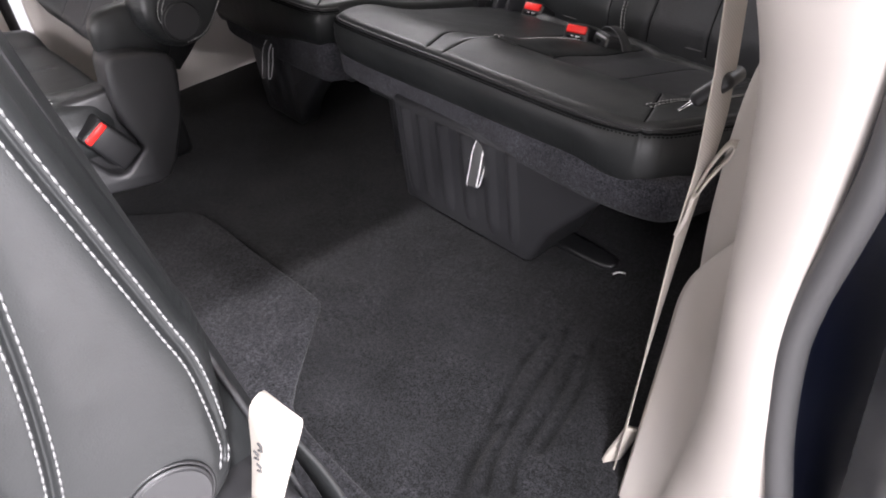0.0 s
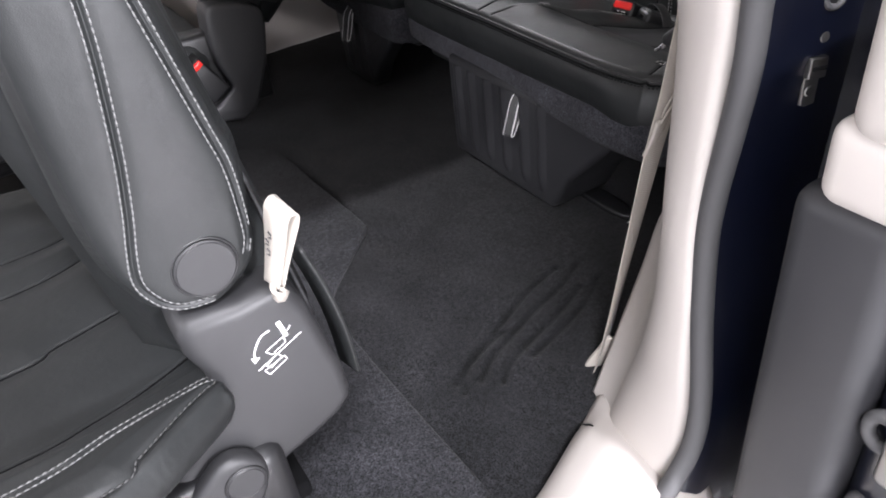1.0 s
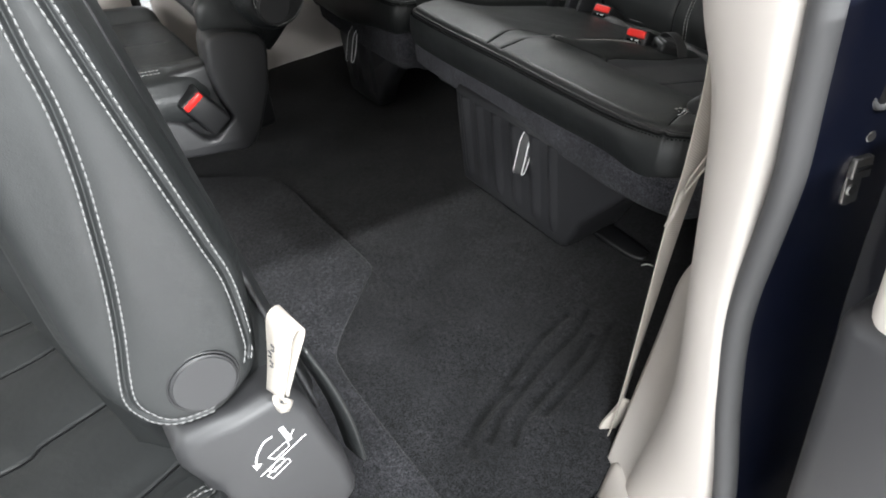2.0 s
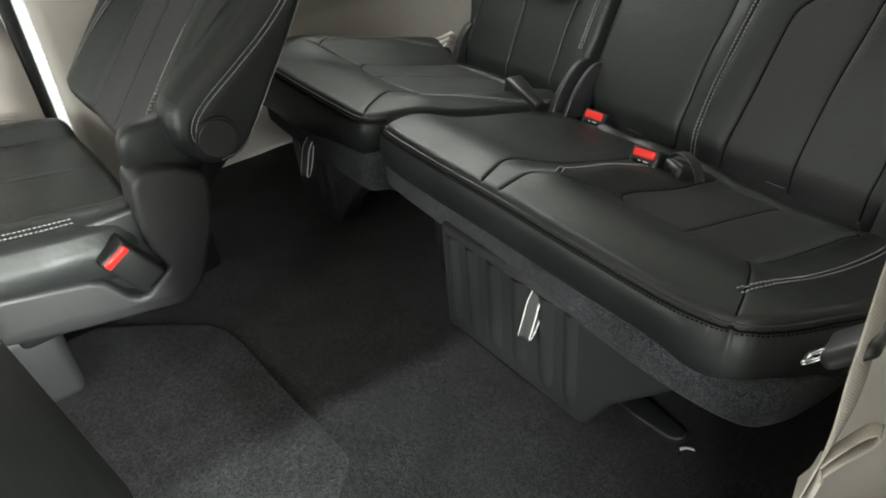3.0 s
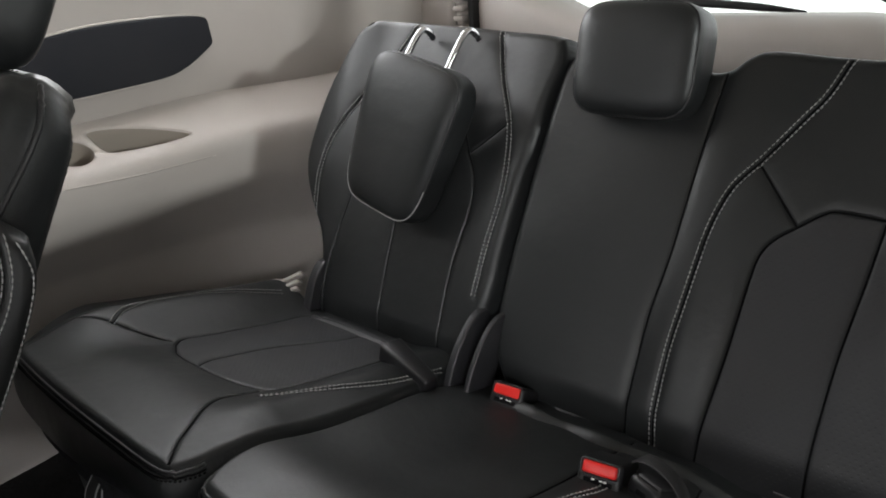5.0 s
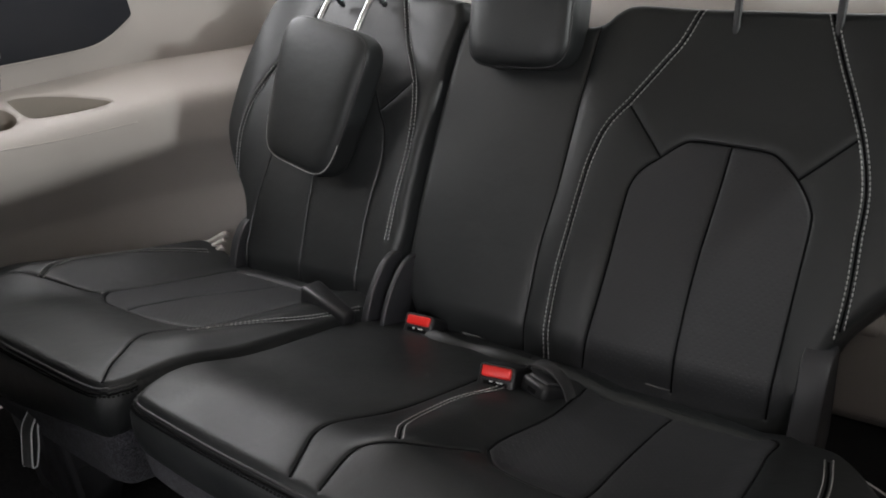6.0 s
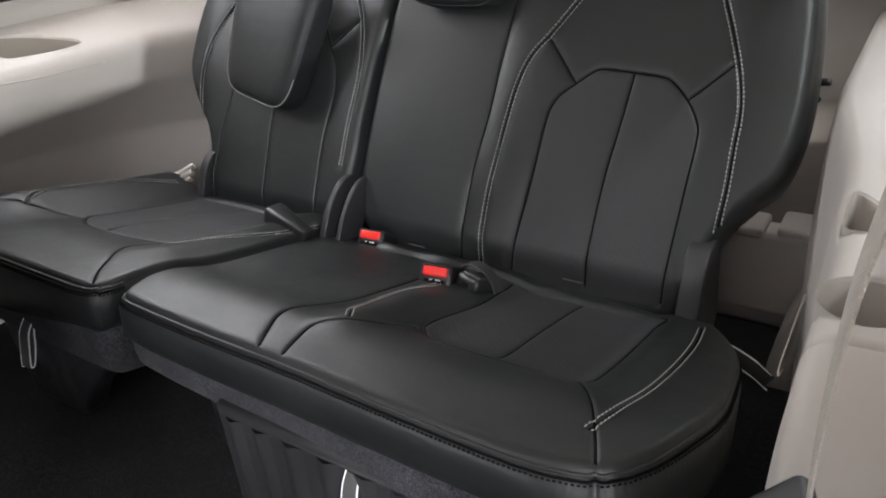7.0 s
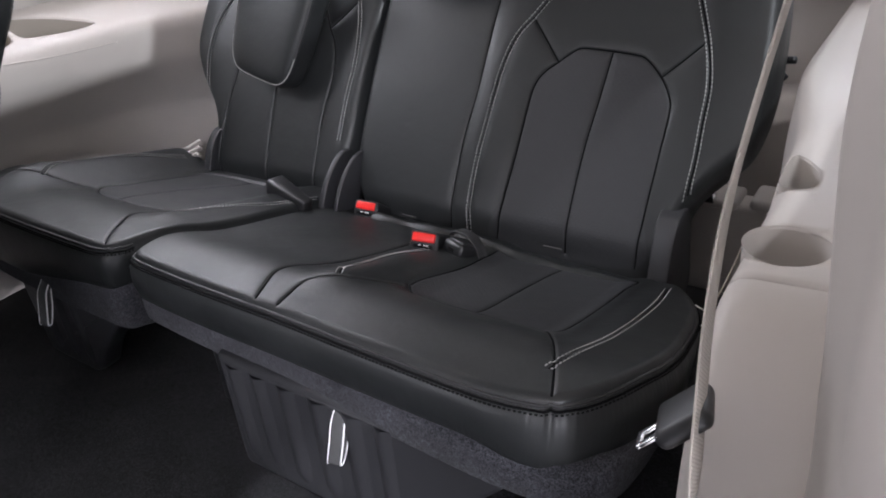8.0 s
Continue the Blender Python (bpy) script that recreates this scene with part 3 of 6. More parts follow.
# near side: quarter trim with cup holder and pocket
near_shift = lambda y, z: float(-0.05 * step01(0.35, 0.75, y) + 0.010 * (1 - step01(0.2, 0.35, y)))
near_low = side_skin([(0.088, -0.30), (0.085, 0.0), (0.078, 0.20), (0.078, 0.36), (0.082, 0.43), (0.086, 0.468), (0.098, 0.483), (0.13, 0.486), (0.19, 0.488), (0.215, 0.492), (0.235, 0.51)], np.linspace(0.06, 1.25, 86), near_shift, 0.05, 1)
cup_near = slab(circle(0.130, 0.126, 0.037), 0.2, 0)
pocket_line = smooth_line([(0.097, 0.252), (0.094, 0.30), (0.097, 0.335), (0.112, 0.325), (0.128, 0.296), (0.130, 0.262), (0.115, 0.248)], 0.008, closed=True)[:-1]
pocket = slab(pocket_line, 0.2, 0)
for h in (cup_near, pocket):
    bmesh.ops.translate(h, verts=h.verts[:], vec=(0, 0, 0.56))
trim_near = tagged(part("trim_near_side", near_low, BEIGE), "beige moulded side trim with cup holder and pocket", "wall trim", kind="structure")
trim_near.data = cut(near_low, cup_near, pocket)
for poly in trim_near.data.polygons:
    poly.use_smooth = True
nose_rows = []
for y in 0.06 - 0.142 * np.sin(np.linspace(0, math.pi / 2, 26)):
    k = math.sqrt(max(0.0, 1 - ((0.06 - y) / 0.142) ** 2))
    top = 0.20 + 0.286 * k
    side = [(0.098, -0.30), (0.095, 0.0), (0.088, 0.20), (0.088, 0.36), (0.092, 0.43), (0.096, 0.468), (0.108, 0.483), (0.14, 0.486), (0.19, 0.488), (0.25, 0.488)]
    side = smooth_line(side, 0.012)
    nose_rows.append([(x + 0.030 * (1 - k), y, z if z < 0.12 else 0.12 + (z - 0.12) * (top - 0.12) / 0.366) for x, z in side])
part("end_cover", loft(nose_rows), BEIGE, trim_near)
part("cup_holder", liner(circle(0.130, 0.126, 0.037), 0.486, 0.40), BEIGE, trim_near)
part("tray", liner(pocket_line, 0.486, 0.43), BEIGE, trim_near)
part("joint", tube(smooth_line([(0.0840, 0.062, 0.448), (0.0800, 0.075, 0.432), (0.0768, 0.11, 0.420), (0.0766, 0.14, 0.418), (0.0768, 0.17, 0.422), (0.079, 0.20, 0.436)], 0.006), 0.0009, 6), TAUPE, trim_near, "thin brown joint under the cup holder")
tagged(part("wall_near_side", side_skin([(0.235, 0.505), (0.245, 0.56), (0.25, 0.64), (0.255, 0.66)], np.linspace(-0.12, 1.25, 30), near_shift, 0.04, 1), BEIGE), "beige upper side panel under the quarter window", "wall", kind="structure")
tagged(part("wall_far_header", block(-1.55, -1.46, -0.36, 1.3, 1.125, 1.17, 0.015), BEIGE), "beige header above the far quarter window", "wall", kind="structure")
tagged(part("wall_near_header", block(0.24, 0.34, -2.3, 1.3, 1.06, 1.17, 0.02), BEIGE), "beige header above door and quarter window", "wall", kind="structure")
tagged(part("wall_near_rear_post", block(0.18, 0.27, 1.00, 1.30, 0.50, 1.10, 0.02), BEIGE), "beige rear corner post", "wall", kind="structure")

# pillar trim behind the door opening, flaring into the sill
PILLAR = [(-0.04, (0.142, -0.262), (0.195, -0.285), (0.325, -0.325)), (0.0, (0.140, -0.250), (0.192, -0.275), (0.323, -0.315)), (0.05, (0.130, -0.210), (0.196, -0.255), (0.318, -0.288)), (0.11, (0.119, -0.168), (0.203, -0.235), (0.312, -0.270)),
          (0.16, (0.111, -0.133), (0.208, -0.222), (0.300, -0.264)), (0.22, (0.104, -0.103), (0.212, -0.212), (0.292, -0.258)), (0.28, (0.140, -0.092), (0.213, -0.210), (0.286, -0.256)), (0.34, (0.186, -0.098), (0.214, -0.210), (0.281, -0.255)), (0.40, (0.194, -0.104), (0.214, -0.210), (0.284, -0.259)),
          (0.465, (0.194, -0.112), (0.214, -0.210), (0.294, -0.267)), (0.54, (0.191, -0.130), (0.212, -0.212), (0.303, -0.273)), (0.58, (0.191, -0.150), (0.210, -0.222), (0.307, -0.278)), (0.62, (0.190, -0.172), (0.208, -0.240), (0.311, -0.284)), (0.72, (0.184, -0.195), (0.205, -0.246), (0.318, -0.292)), (0.80, (0.190, -0.215), (0.209, -0.252), (0.325, -0.30)), (1.10, (0.205, -0.25), (0.212, -0.262), (0.33, -0.31))]
lev = np.array([p[0] for p in PILLAR])
inn, mid_, outn = (np.array([p[k] for p in PILLAR]) for k in (1, 2, 3))
rows_ = []
for z in np.linspace(-0.04, 1.10, 110):
    smooth_ = lambda arr: np.array([np.mean([np.interp(z + d, lev, arr[:, k]) for d in (-0.024, -0.012, 0, 0.012, 0.024)]) for k in (0, 1)])
    a, c, b = smooth_(inn), smooth_(mid_), smooth_(outn)
    gap = np.linalg.norm(c - a)
    ring = [(0.27, 0.05), (0.24, 0.03), a + np.array((0.03, 0.06)), a + np.array((0.006, 0.016)), a]
    ring += [a + (c - a) * k + np.array((0.7, 0.7)) * 0.05 * gap * math.sin(math.pi * k) for k in (0.06, 0.16, 0.3, 0.45, 0.6, 0.75, 0.88, 0.96)]
    ring += [c + (b - c) * k + np.array((-0.55, -0.83)) * 0.020 * math.sin(math.pi * k) ** 0.7 for k in (0.02, 0.08, 0.2, 0.35, 0.5, 0.65, 0.8, 0.92)]
    ring += [b, b + np.array((0.002, 0.02)), (0.285, 0.05)]
    rows_.append([(q[0], q[1], z) for q in ring])
tagged(part("trim_pillar", loft(rows_, closed=True, caps=True), BEIGE), "beige moulded pillar trim flaring into the door sill", "pillar trim", kind="structure")
SILL = np.array([(-2.2, 0.26), (-1.0, 0.262), (-0.6, 0.252), (-0.50, 0.243), (-0.412, 0.224), (-0.35, 0.197), (-0.295, 0.172), (-0.237, 0.143), (-0.19, 0.135), (-0.15, 0.15)])
sill_rows = []
for y in np.concatenate([[-2.2, -1.0], np.linspace(-0.7, -0.245, 44)]):
    xi = np.interp(y, SILL[:, 0], SILL[:, 1])
    up = 0.05 * float(step01(-0.50, -0.34, y) * (1 - step01(-0.34, -0.26, y)))
    sill_rows.append([(xi, y, -0.04), (xi + 0.002, y, 0.004), (xi + 0.012, y, 0.014 + 0.4 * up), (xi + 0.04, y, 0.024 + 0.9 * up), (xi + 0.08, y, 0.022 + up), (0.335, y, 0.012 + up), (0.35, y, -0.01), (0.352, y, -0.12)])
PLACE_SILL = tagged(part("trim_sill", loft(sill_rows, closed=True, caps=True), BEIGE), "beige sill trim along the open doorway", "sill", kind="structure")

part("joint", tube(smooth_line([(0.182, -0.306, 0.018), (0.194, -0.311, 0.030), (0.222, -0.320, 0.058), (0.270, -0.338, 0.068), (0.325, -0.356, 0.060)], 0.008), 0.0014, 6), BLACK, PLACE_SILL, "thin dark joint between pillar and sill trims")
# rubber seal round the door opening
seal_line = [(0.36, -0.60, -0.02), (0.345, -0.42, 0.0), (0.332, -0.305, 0.06), (0.326, -0.268, 0.13)] + [(0.298, -0.249, 0.25), (0.290, -0.247, 0.34), (0.295, -0.250, 0.40), (0.308, -0.258, 0.465), (0.320, -0.266, 0.53), (0.324, -0.272, 0.60), (0.335, -0.29, 0.80), (0.345, -0.31, 1.08)]
tagged(part("door_seal", tube(smooth_line(seal_line, 0.012), 0.0115, 14, up=(1, 0, 0)), RUBBER), "soft grey rubber seal round the door opening", "door seal", kind="structure")

# painted body jamb with the striker
tagged(part("wall_quarter", block(0.292, 0.38, 0.02, 1.25, -0.30, 0.645, 0.012), PAINT), "glossy dark blue rear quarter body panel", "car body", kind="structure")
tagged(part("wall_jamb", block(0.289, 0.40, -0.140, 0.02, -0.30, 1.15, 0.012), PAINT), "glossy dark blue painted door jamb", "car body", kind="structure")
flange = []
for z in np.linspace(-0.30, 1.12, 60):
    b = np.array([np.interp(z, lev, outn[:, k]) for k in (0, 1)])
    flange.append([(b[0] + 0.004, b[1] + 0.008, z), (b[0] + 0.012, b[1] + 0.016, z), (b[0] + 0.016, b[1] + 0.05, z), (0.330, -0.12, z), (0.330, -0.02, z), (0.296, -0.02, z), (b[0] + 0.001, b[1] + 0.03, z)])
tagged(part("wall_jamb_flange", loft(flange, closed=True, caps=True), PAINT), "glossy dark blue painted door flange", "car body", kind="structure")
striker = thing("door_striker", (0.320, -0.183, 0.46), "steel striker plate bolted to the dark blue jamb", "door striker")
STR = frame_of((0.3205, -0.179, 0.508), (0.16, 1, 0), (0, 0.13, 1))
part("plate", slab([(-0.008, -0.038), (-0.003, -0.040), (0.007, -0.038), (0.009, 0.034), (0.006, 0.038), (-0.005, 0.038), (-0.008, 0.034)], 0.004, 0.0012), STEEL, striker, at=STR)
part("step", block(-0.010, 0.008, -0.014, 0.004, -0.001, 0.006, 0.0015), STEEL, striker, "raised striker step", at=STR)
part("slot", block(-0.008, 0.007, -0.007, -0.0035, 0.0055, 0.0066, 0.0004), BLACK, striker, at=STR)
for dy in (-0.026, 0.020):
    bolt = bmesh.new()
    bmesh.ops.create_cone(bolt, cap_ends=True, segments=16, radius1=0.0058, radius2=0.0042, depth=0.003)
    part("bolt", bolt, STEEL, striker, at=STR @ Matrix.Translation((0, dy, 0.0015)))

grommet = thing("rubber_grommet", (0.322, -0.176, 0.57), "round grey rubber grommet in the dark blue jamb", "grommet")
GRM = frame_of((0.3225, -0.176, 0.574), (0.16, 1, 0), (0, 0.13, 1))
part("ring", tube([(0.014 * math.cos(a), 0.021 * math.sin(a), 0.001) for a in np.linspace(0, 2 * math.pi, 40, endpoint=False)], 0.003, 8, closed=True), RUBBER, grommet, at=GRM)
part("plug", ball_box(0, 0, 0, 0.0135, 0.0205, 0.004, 1.0), BLACK, grommet, "black rubber plug", at=GRM)

# the slid-back door standing open outside
door = thing("sliding_door", (0.44, 0.3, -0.20), "open dark blue sliding door with charcoal and beige inner trim", "car door")
shell = part("shell", block(0.478, 0.60, -0.275, 0.9, -0.32, 0.655, 0.03, 4), PAINT, door, "glossy dark blue door shell")
part("inner_trim", block(0.388, 0.482, -0.293, 0.85, 0.02, 0.468, 0.020, 5), DARKPLASTIC, door, "charcoal moulded door trim")
part("armrest", block(0.408, 0.495, -0.297, 0.85, 0.462, 0.53, 0.016, 5), BEIGE, door, "beige armrest moulding")
part("upper_trim", block(0.418, 0.495, -0.300, 0.85, 0.515, 0.665, 0.022, 5), BEIGE, door, "beige upper door trim")
part("lower_trim", block(0.392, 0.482, -0.285, 0.85, -0.12, 0.022, 0.014, 4), BEIGE, door, "beige lower door edge")
part("latch", block(0.505, 0.545, -0.292, -0.262, 0.24, 0.32, 0.008), STEEL, door, "steel latch in the door edge")
part("buffer", tube(circle_pts := [(0.50 + 0.012 * math.cos(a), -0.280, 0.285 + 0.016 * math.sin(a)) for a in np.linspace(0, 2 * math.pi, 24, endpoint=False)], 0.006, 8, closed=True, up=(0, 1, 0)), RUBBER, door)
part("cover_cap", block(0.488, 0.56, -0.288, -0.262, 0.12, 0.20, 0.012), RUBBER, door, "grey cover on the door edge")

# tail: liftgate trim, window, corner panels
gate = thing("liftgate", (-0.62, 1.28, -0.1), "beige trimmed closed liftgate below a bright rear window", "liftgate")
part("lower_panel", block(-1.36, 0.16, 1.24, 1.30, -0.30, 0.575, 0.02), BEIGE, gate)
rise = lambda x: 0.645 + 0.075 * float(1 - step01(-1.16, -0.93, x)) - 0.03 * float(step01(-0.42, -0.30, x))
ledge_rows = [[(x, 1.27, 0.53), (x, 1.165, 0.53), (x, 1.150, 0.56), (x, 1.152, rise(x) - 0.04), (x, 1.162, rise(x) - 0.016), (x, 1.185, rise(x) - 0.003), (x, 1.22, rise(x)), (x, 1.27, rise(x))] for x in np.linspace(-1.24, 0.06, 60)]
part("window_ledge", loft(ledge_rows, closed=True, caps=True), BEIGE, gate, "beige rounded ledge under the rear window")
part("wiper_cover", tube(smooth_line([(-0.88, 1.235, 0.668), (-0.78, 1.230, 0.672), (-0.66, 1.228, 0.665), (-0.52, 1.232, 0.651)], 0.02), np.interp(np.linspace(0, 1, len(smooth_line([(-0.88, 1.235, 0.668), (-0.78, 1.230, 0.672), (-0.66, 1.228, 0.665), (-0.52, 1.232, 0.651)], 0.02))), (0, 0.3, 0.8, 1), (0.004, 0.012, 0.009, 0.002)), 10, squash=0.8), BLACK, gate, "black tapered bar under the glass")
part("top_panel", block(-1.36, 0.16, 1.22, 1.30, 1.05, 1.17, 0.02), BEIGE, gate)


def tinted(name, keep):
    """Privacy glass: it lets part of the light through and mirrors a little."""
    m = bpy.data.materials.new(name)
    m.use_nodes = True
    n, l = m.node_tree.nodes, m.node_tree.links
    n.remove(n["Principled BSDF"])
    clear, shine, mix = n.new("ShaderNodeBsdfTransparent"), n.new("ShaderNodeBsdfGlossy"), n.new("ShaderNodeMixShader")
    clear.inputs["Color"].default_value = (keep, keep * 1.02, keep, 1)
    shine.inputs["Roughness"].default_value = 0.03
    mix.inputs[0].default_value = 0.05
    l.new(clear.outputs[0], mix.inputs[1])
    l.new(shine.outputs[0], mix.inputs[2])
    l.new(mix.outputs[0], n["Material Output"].inputs["Surface"])
    return m


DARKGLASS, QUARTERGLASS, CLEARGLASS = tinted("privacy_glass", 0.6), tinted("tinted_glass", 0.5), tinted("clear_glass", 0.95)
part("glass", block(-1.2, 0.0, 1.272, 1.278, 0.57, 1.06, 0), CLEARGLASS, gate)
# added emissive backdrop, so that the rear window looks blown out white
BACKGLOW = bpy.data.materials.new("glowing_backdrop")
BACKGLOW.use_nodes = True
BACKGLOW.node_tree.nodes["Principled BSDF"].inputs["Emission Color"].default_value = (1, 1, 1, 1)
BACKGLOW.node_tree.nodes["Principled BSDF"].inputs["Emission Strength"].default_value = 1.3
tagged(part("backdrop", block(-9, 7, 9.0, 9.1, -0.45, 5.0, 0), BACKGLOW), "plain glowing white backdrop added behind the van", "backdrop", kind="structure")
tagged(part("window_far_quarter", block(-1.545, -1.540, -0.36, 1.25, 0.82, 1.14, 0), DARKGLASS), "dark tinted quarter window in the far side", "window", kind="structure")
tagged(part("window_far_door", block(-1.555, -1.550, -1.70, -0.40, 0.69, 1.11, 0), DARKGLASS), "dark tinted window of the far sliding door", "window", kind="structure")
tagged(part("window_near_quarter", block(0.283, 0.288, -0.06, 1.25, 0.65, 1.07, 0), QUARTERGLASS), "tinted quarter window beside the rear bench", "window", kind="structure")
corner = thing("corner_panel", (-1.38, 1.2, 0.0), "beige rear corner panel with moulded louvres", "wall trim")
part("panel", block(-1.50, -1.225, 1.14, 1.26, -0.10, 1.16, 0.03, 4), BEIGE, corner)
part("recess", block(-1.43, -1.27, 1.125, 1.15, 0.50, 0.70, 0.02, 4), BEIGE, corner)
for k in range(9):
    part("louvre", block(-1.262, -1.232, 1.115, 1.145, 0.56 + 0.022 * k, 0.572 + 0.022 * k, 0.004, 2), BEIGE, corner)
part("edge", block(-1.228, -1.212, 1.13, 1.25, 0.40, 1.1, 0.004), BLACK, corner)

# luggage-side mouldings behind the near end of the bench
tagged(part("trim_rear_tub", side_skin([(-0.02, -0.30), (-0.03, -0.02), (-0.02, 0.06), (0.0, 0.12), (0.01, 0.2)], np.linspace(0.66, 1.20, 12), lambda y, z: 0.03, 0.04, 1), BEIGE), "beige moulded tub beside the luggage well", "wall trim", kind="structure")
tub = thing("seat_hook_panel", (-0.06, 0.80, 0.0), "beige moulded bracket with a bright latch behind the bench", "latch panel")
part("panel", block(-0.16, 0.045, 0.80, 0.86, 0.02, 0.185, 0.012, 4), BEIGE, tub)
part("lip", block(-0.165, -0.05, 0.785, 0.865, 0.178, 0.197, 0.008), BEIGE, tub)
part("lip", block(-0.03, 0.045, 0.785, 0.865, 0.186, 0.207, 0.008), BEIGE, tub)
part("latch", block(-0.128, -0.09, 0.782, 0.80, 0.188, 0.206, 0.004), CHROME, tub, "bright chrome latch")
tagged(part("trim_wheel_arch", loft([[(x, y, 0.20 + 0.10 * math.sin(k) + dz) for x, y, dz in ((-0.10, 0.95, 0), (-0.02, 0.97, 0.02), (0.05, 0.98, 0.03), (0.06, 1.24, 0.03), (-0.10, 1.24, 0.0))] for k in np.linspace(-1.2, 0.9, 14)], closed=True, caps=True), BEIGE), "beige rounded moulding at the rear corner", "wall trim", kind="structure")
hook = thing("bag_hook", (0.02, 0.80, 0.44), "black hook with a loose bright wire clip on the rear trim", "hook")
part("hook", tube(smooth_line([(0.018, 0.75, 0.475), (0.0, 0.755, 0.47), (-0.006, 0.76, 0.452), (0.004, 0.765, 0.44)], 0.004), 0.006, 8), BLACK, hook)
part("clip", tube(smooth_line([(0.0, 0.76, 0.44), (-0.010, 0.765, 0.415), (-0.022, 0.77, 0.39), (-0.026, 0.77, 0.393), (-0.012, 0.765, 0.42)], 0.003), 0.0018, 6), CHROME, hook)


# ---- the rear bench ----
CUSHION = frame_of((0, 0.03, 0.305), (1, 0, 0), (0, 1, -0.26))
CUSHION_40 = frame_of((0, 0.03, 0.312), (1, 0, 0), (0, 1, -0.26))
BACK = frame_of((0, 0.50, 0.19), (1, 0, 0), (0, 0.58, 1))
KC, KB = 1.033, 1.156
cl = lambda pts: [(x, (y - 0.03) * KC) for x, y in pts]
bl = lambda pts: [(x, (z - 0.19) * KB) for x, z in pts]


def under_piping(pad, line, parent, at):
    """The dark groove and the row of black stitches below a piped edge."""
    g = np.gradient(line, axis=0)
    out = np.column_stack([g[:, 1], -g[:, 0]]) / (np.linalg.norm(g, axis=1)[:, None] + 1e-9)
    top = pad.z(line[:, 0], line[:, 1])
    part("groove", tube(np.column_stack([line + out * 0.0048, top - 0.0036]), 0.0015, 6), SEAM, parent, "dark groove under the piping", at=at)
    pts = even(np.column_stack([line + out * 0.0055, top - 0.0072]), step=0.0056)
    sew = bmesh.new()
    for a, b in zip(pts[:-1], pts[1:]):
        d = Vector(b - a)
        bmesh.ops.create_cube(sew, size=1, matrix=Matrix.Translation(Vector((a + b) / 2)) @ d.to_track_quat("X", "Z").to_matrix().to_4x4() @ Matrix.Diagonal((0.0032, 0.0018, 0.0020, 1)))
    part("edge_stitching", sew, SEAM, parent, "black stitches under the piping", at=at)


# wide cushion
pad60 = cl([(-0.368, 0.205), (-0.345, 0.182), (-0.305, 0.160), (-0.248, 0.156), (-0.192, 0.160), (-0.150, 0.170), (-0.130, 0.184), (-0.122, 0.21), (-0.118, 0.30), (-0.118, 0.40), (-0.125, 0.47), (-0.24, 0.485), (-0.355, 0.47), (-0.362, 0.42), (-0.36, 0.337), (-0.370, 0.242)])
seams60 = [cl([(-0.476, 0.012), (-0.499, 0.054), (-0.517, 0.097), (-0.512, 0.154), (-0.498, 0.245), (-0.485, 0.367), (-0.48, 0.50)]),
           cl([(-0.437, 0.008), (-0.448, 0.041), (-0.455, 0.078), (-0.448, 0.098), (-0.41, 0.128), (-0.37, 0.19)]),
           pad60 + pad60[:1], cl([(-0.248, 0.158), (-0.246, 0.217), (-0.247, 0.316), (-0.243, 0.48)]),
           cl([(-0.134, 0.176), (-0.104, 0.13), (-0.073, 0.07), (-0.050, 0.018)])]
stitch60 = [cl([(-0.427, 0.122), (-0.452, 0.160), (-0.466, 0.204), (-0.465, 0.271), (-0.447, 0.345), (-0.44, 0.42)]),
            cl([(-0.077, 0.066), (-0.066, 0.110), (-0.055, 0.180), (-0.049, 0.265), (-0.049, 0.345), (-0.056, 0.41)])]


def swell60(x, y):
    h = 0.016 * np.exp(-((y - 0.075) / 0.075) ** 2)
    h = h + 0.012 * np.exp(-((x + 0.43) / 0.035) ** 2) * step01(0.02, 0.12, y) * (1 - step01(0.24, 0.34, y))
    h = h - 0.012 * step01(-0.39, -0.33, x) * (1 - step01(-0.15, -0.10, x)) * step01(0.12, 0.18, y)
    return h + 0.012 * step01(-0.10, -0.04, x) * step01(0.05, 0.2, y) - 0.006 * step01(0.38, 0.5, y) + 0.008


wide = thing("rear_bench", (-0.38, 0.25, 0.0), "wide black leather bench with grey stitching and two head restraints", "bench seat", "split rear bench")
face = Pad(cl([(-0.768, 0.048), (-0.757, 0.032), (-0.735, 0.025), (-0.60, 0.018), (-0.436, 0.015), (-0.30, 0.009), (-0.186, 0.005), (-0.127, 0.004), (-0.085, 0.008), (-0.050, 0.019)]),
           cl([(-0.050, 0.019), (-0.029, 0.037), (-0.004, 0.078), (0.013, 0.138), (0.019, 0.19), (0.018, 0.24), (0.003, 0.35), (-0.045, 0.44), (-0.105, 0.492)]),
           cl([(-0.74, 0.52), (-0.50, 0.525), (-0.30, 0.522), (-0.17, 0.512), (-0.105, 0.492)]),
           cl([(-0.768, 0.048), (-0.776, 0.10), (-0.778, 0.25), (-0.776, 0.42), (-0.74, 0.52)]),
           swell60, seams60 + stitch60, edge=0.011, groove=0.0024, puff=0.0009, spread=0.006)
skin, insert = face.build(430, 300, [(0.004, -0.004), (0.007, -0.014), (0.006, -0.028), (0.003, -0.042), (-0.003, -0.056), (-0.009, -0.065), (-0.017, -0.070), (-0.03, -0.072)], [pad60], lambda x, y: 1 + 0.30 * step01(-0.13, 0.02, x), lambda x, y: 0.014 * step01(-0.16, -0.03, x) * (1 - step01(0.15, 0.35, y)))
cover = part("seat_cushion", skin, LEATHER, wide, at=CUSHION)
part("insert", insert, INSERT, cover, "perforated dark grey leather insert", at=CUSHION)
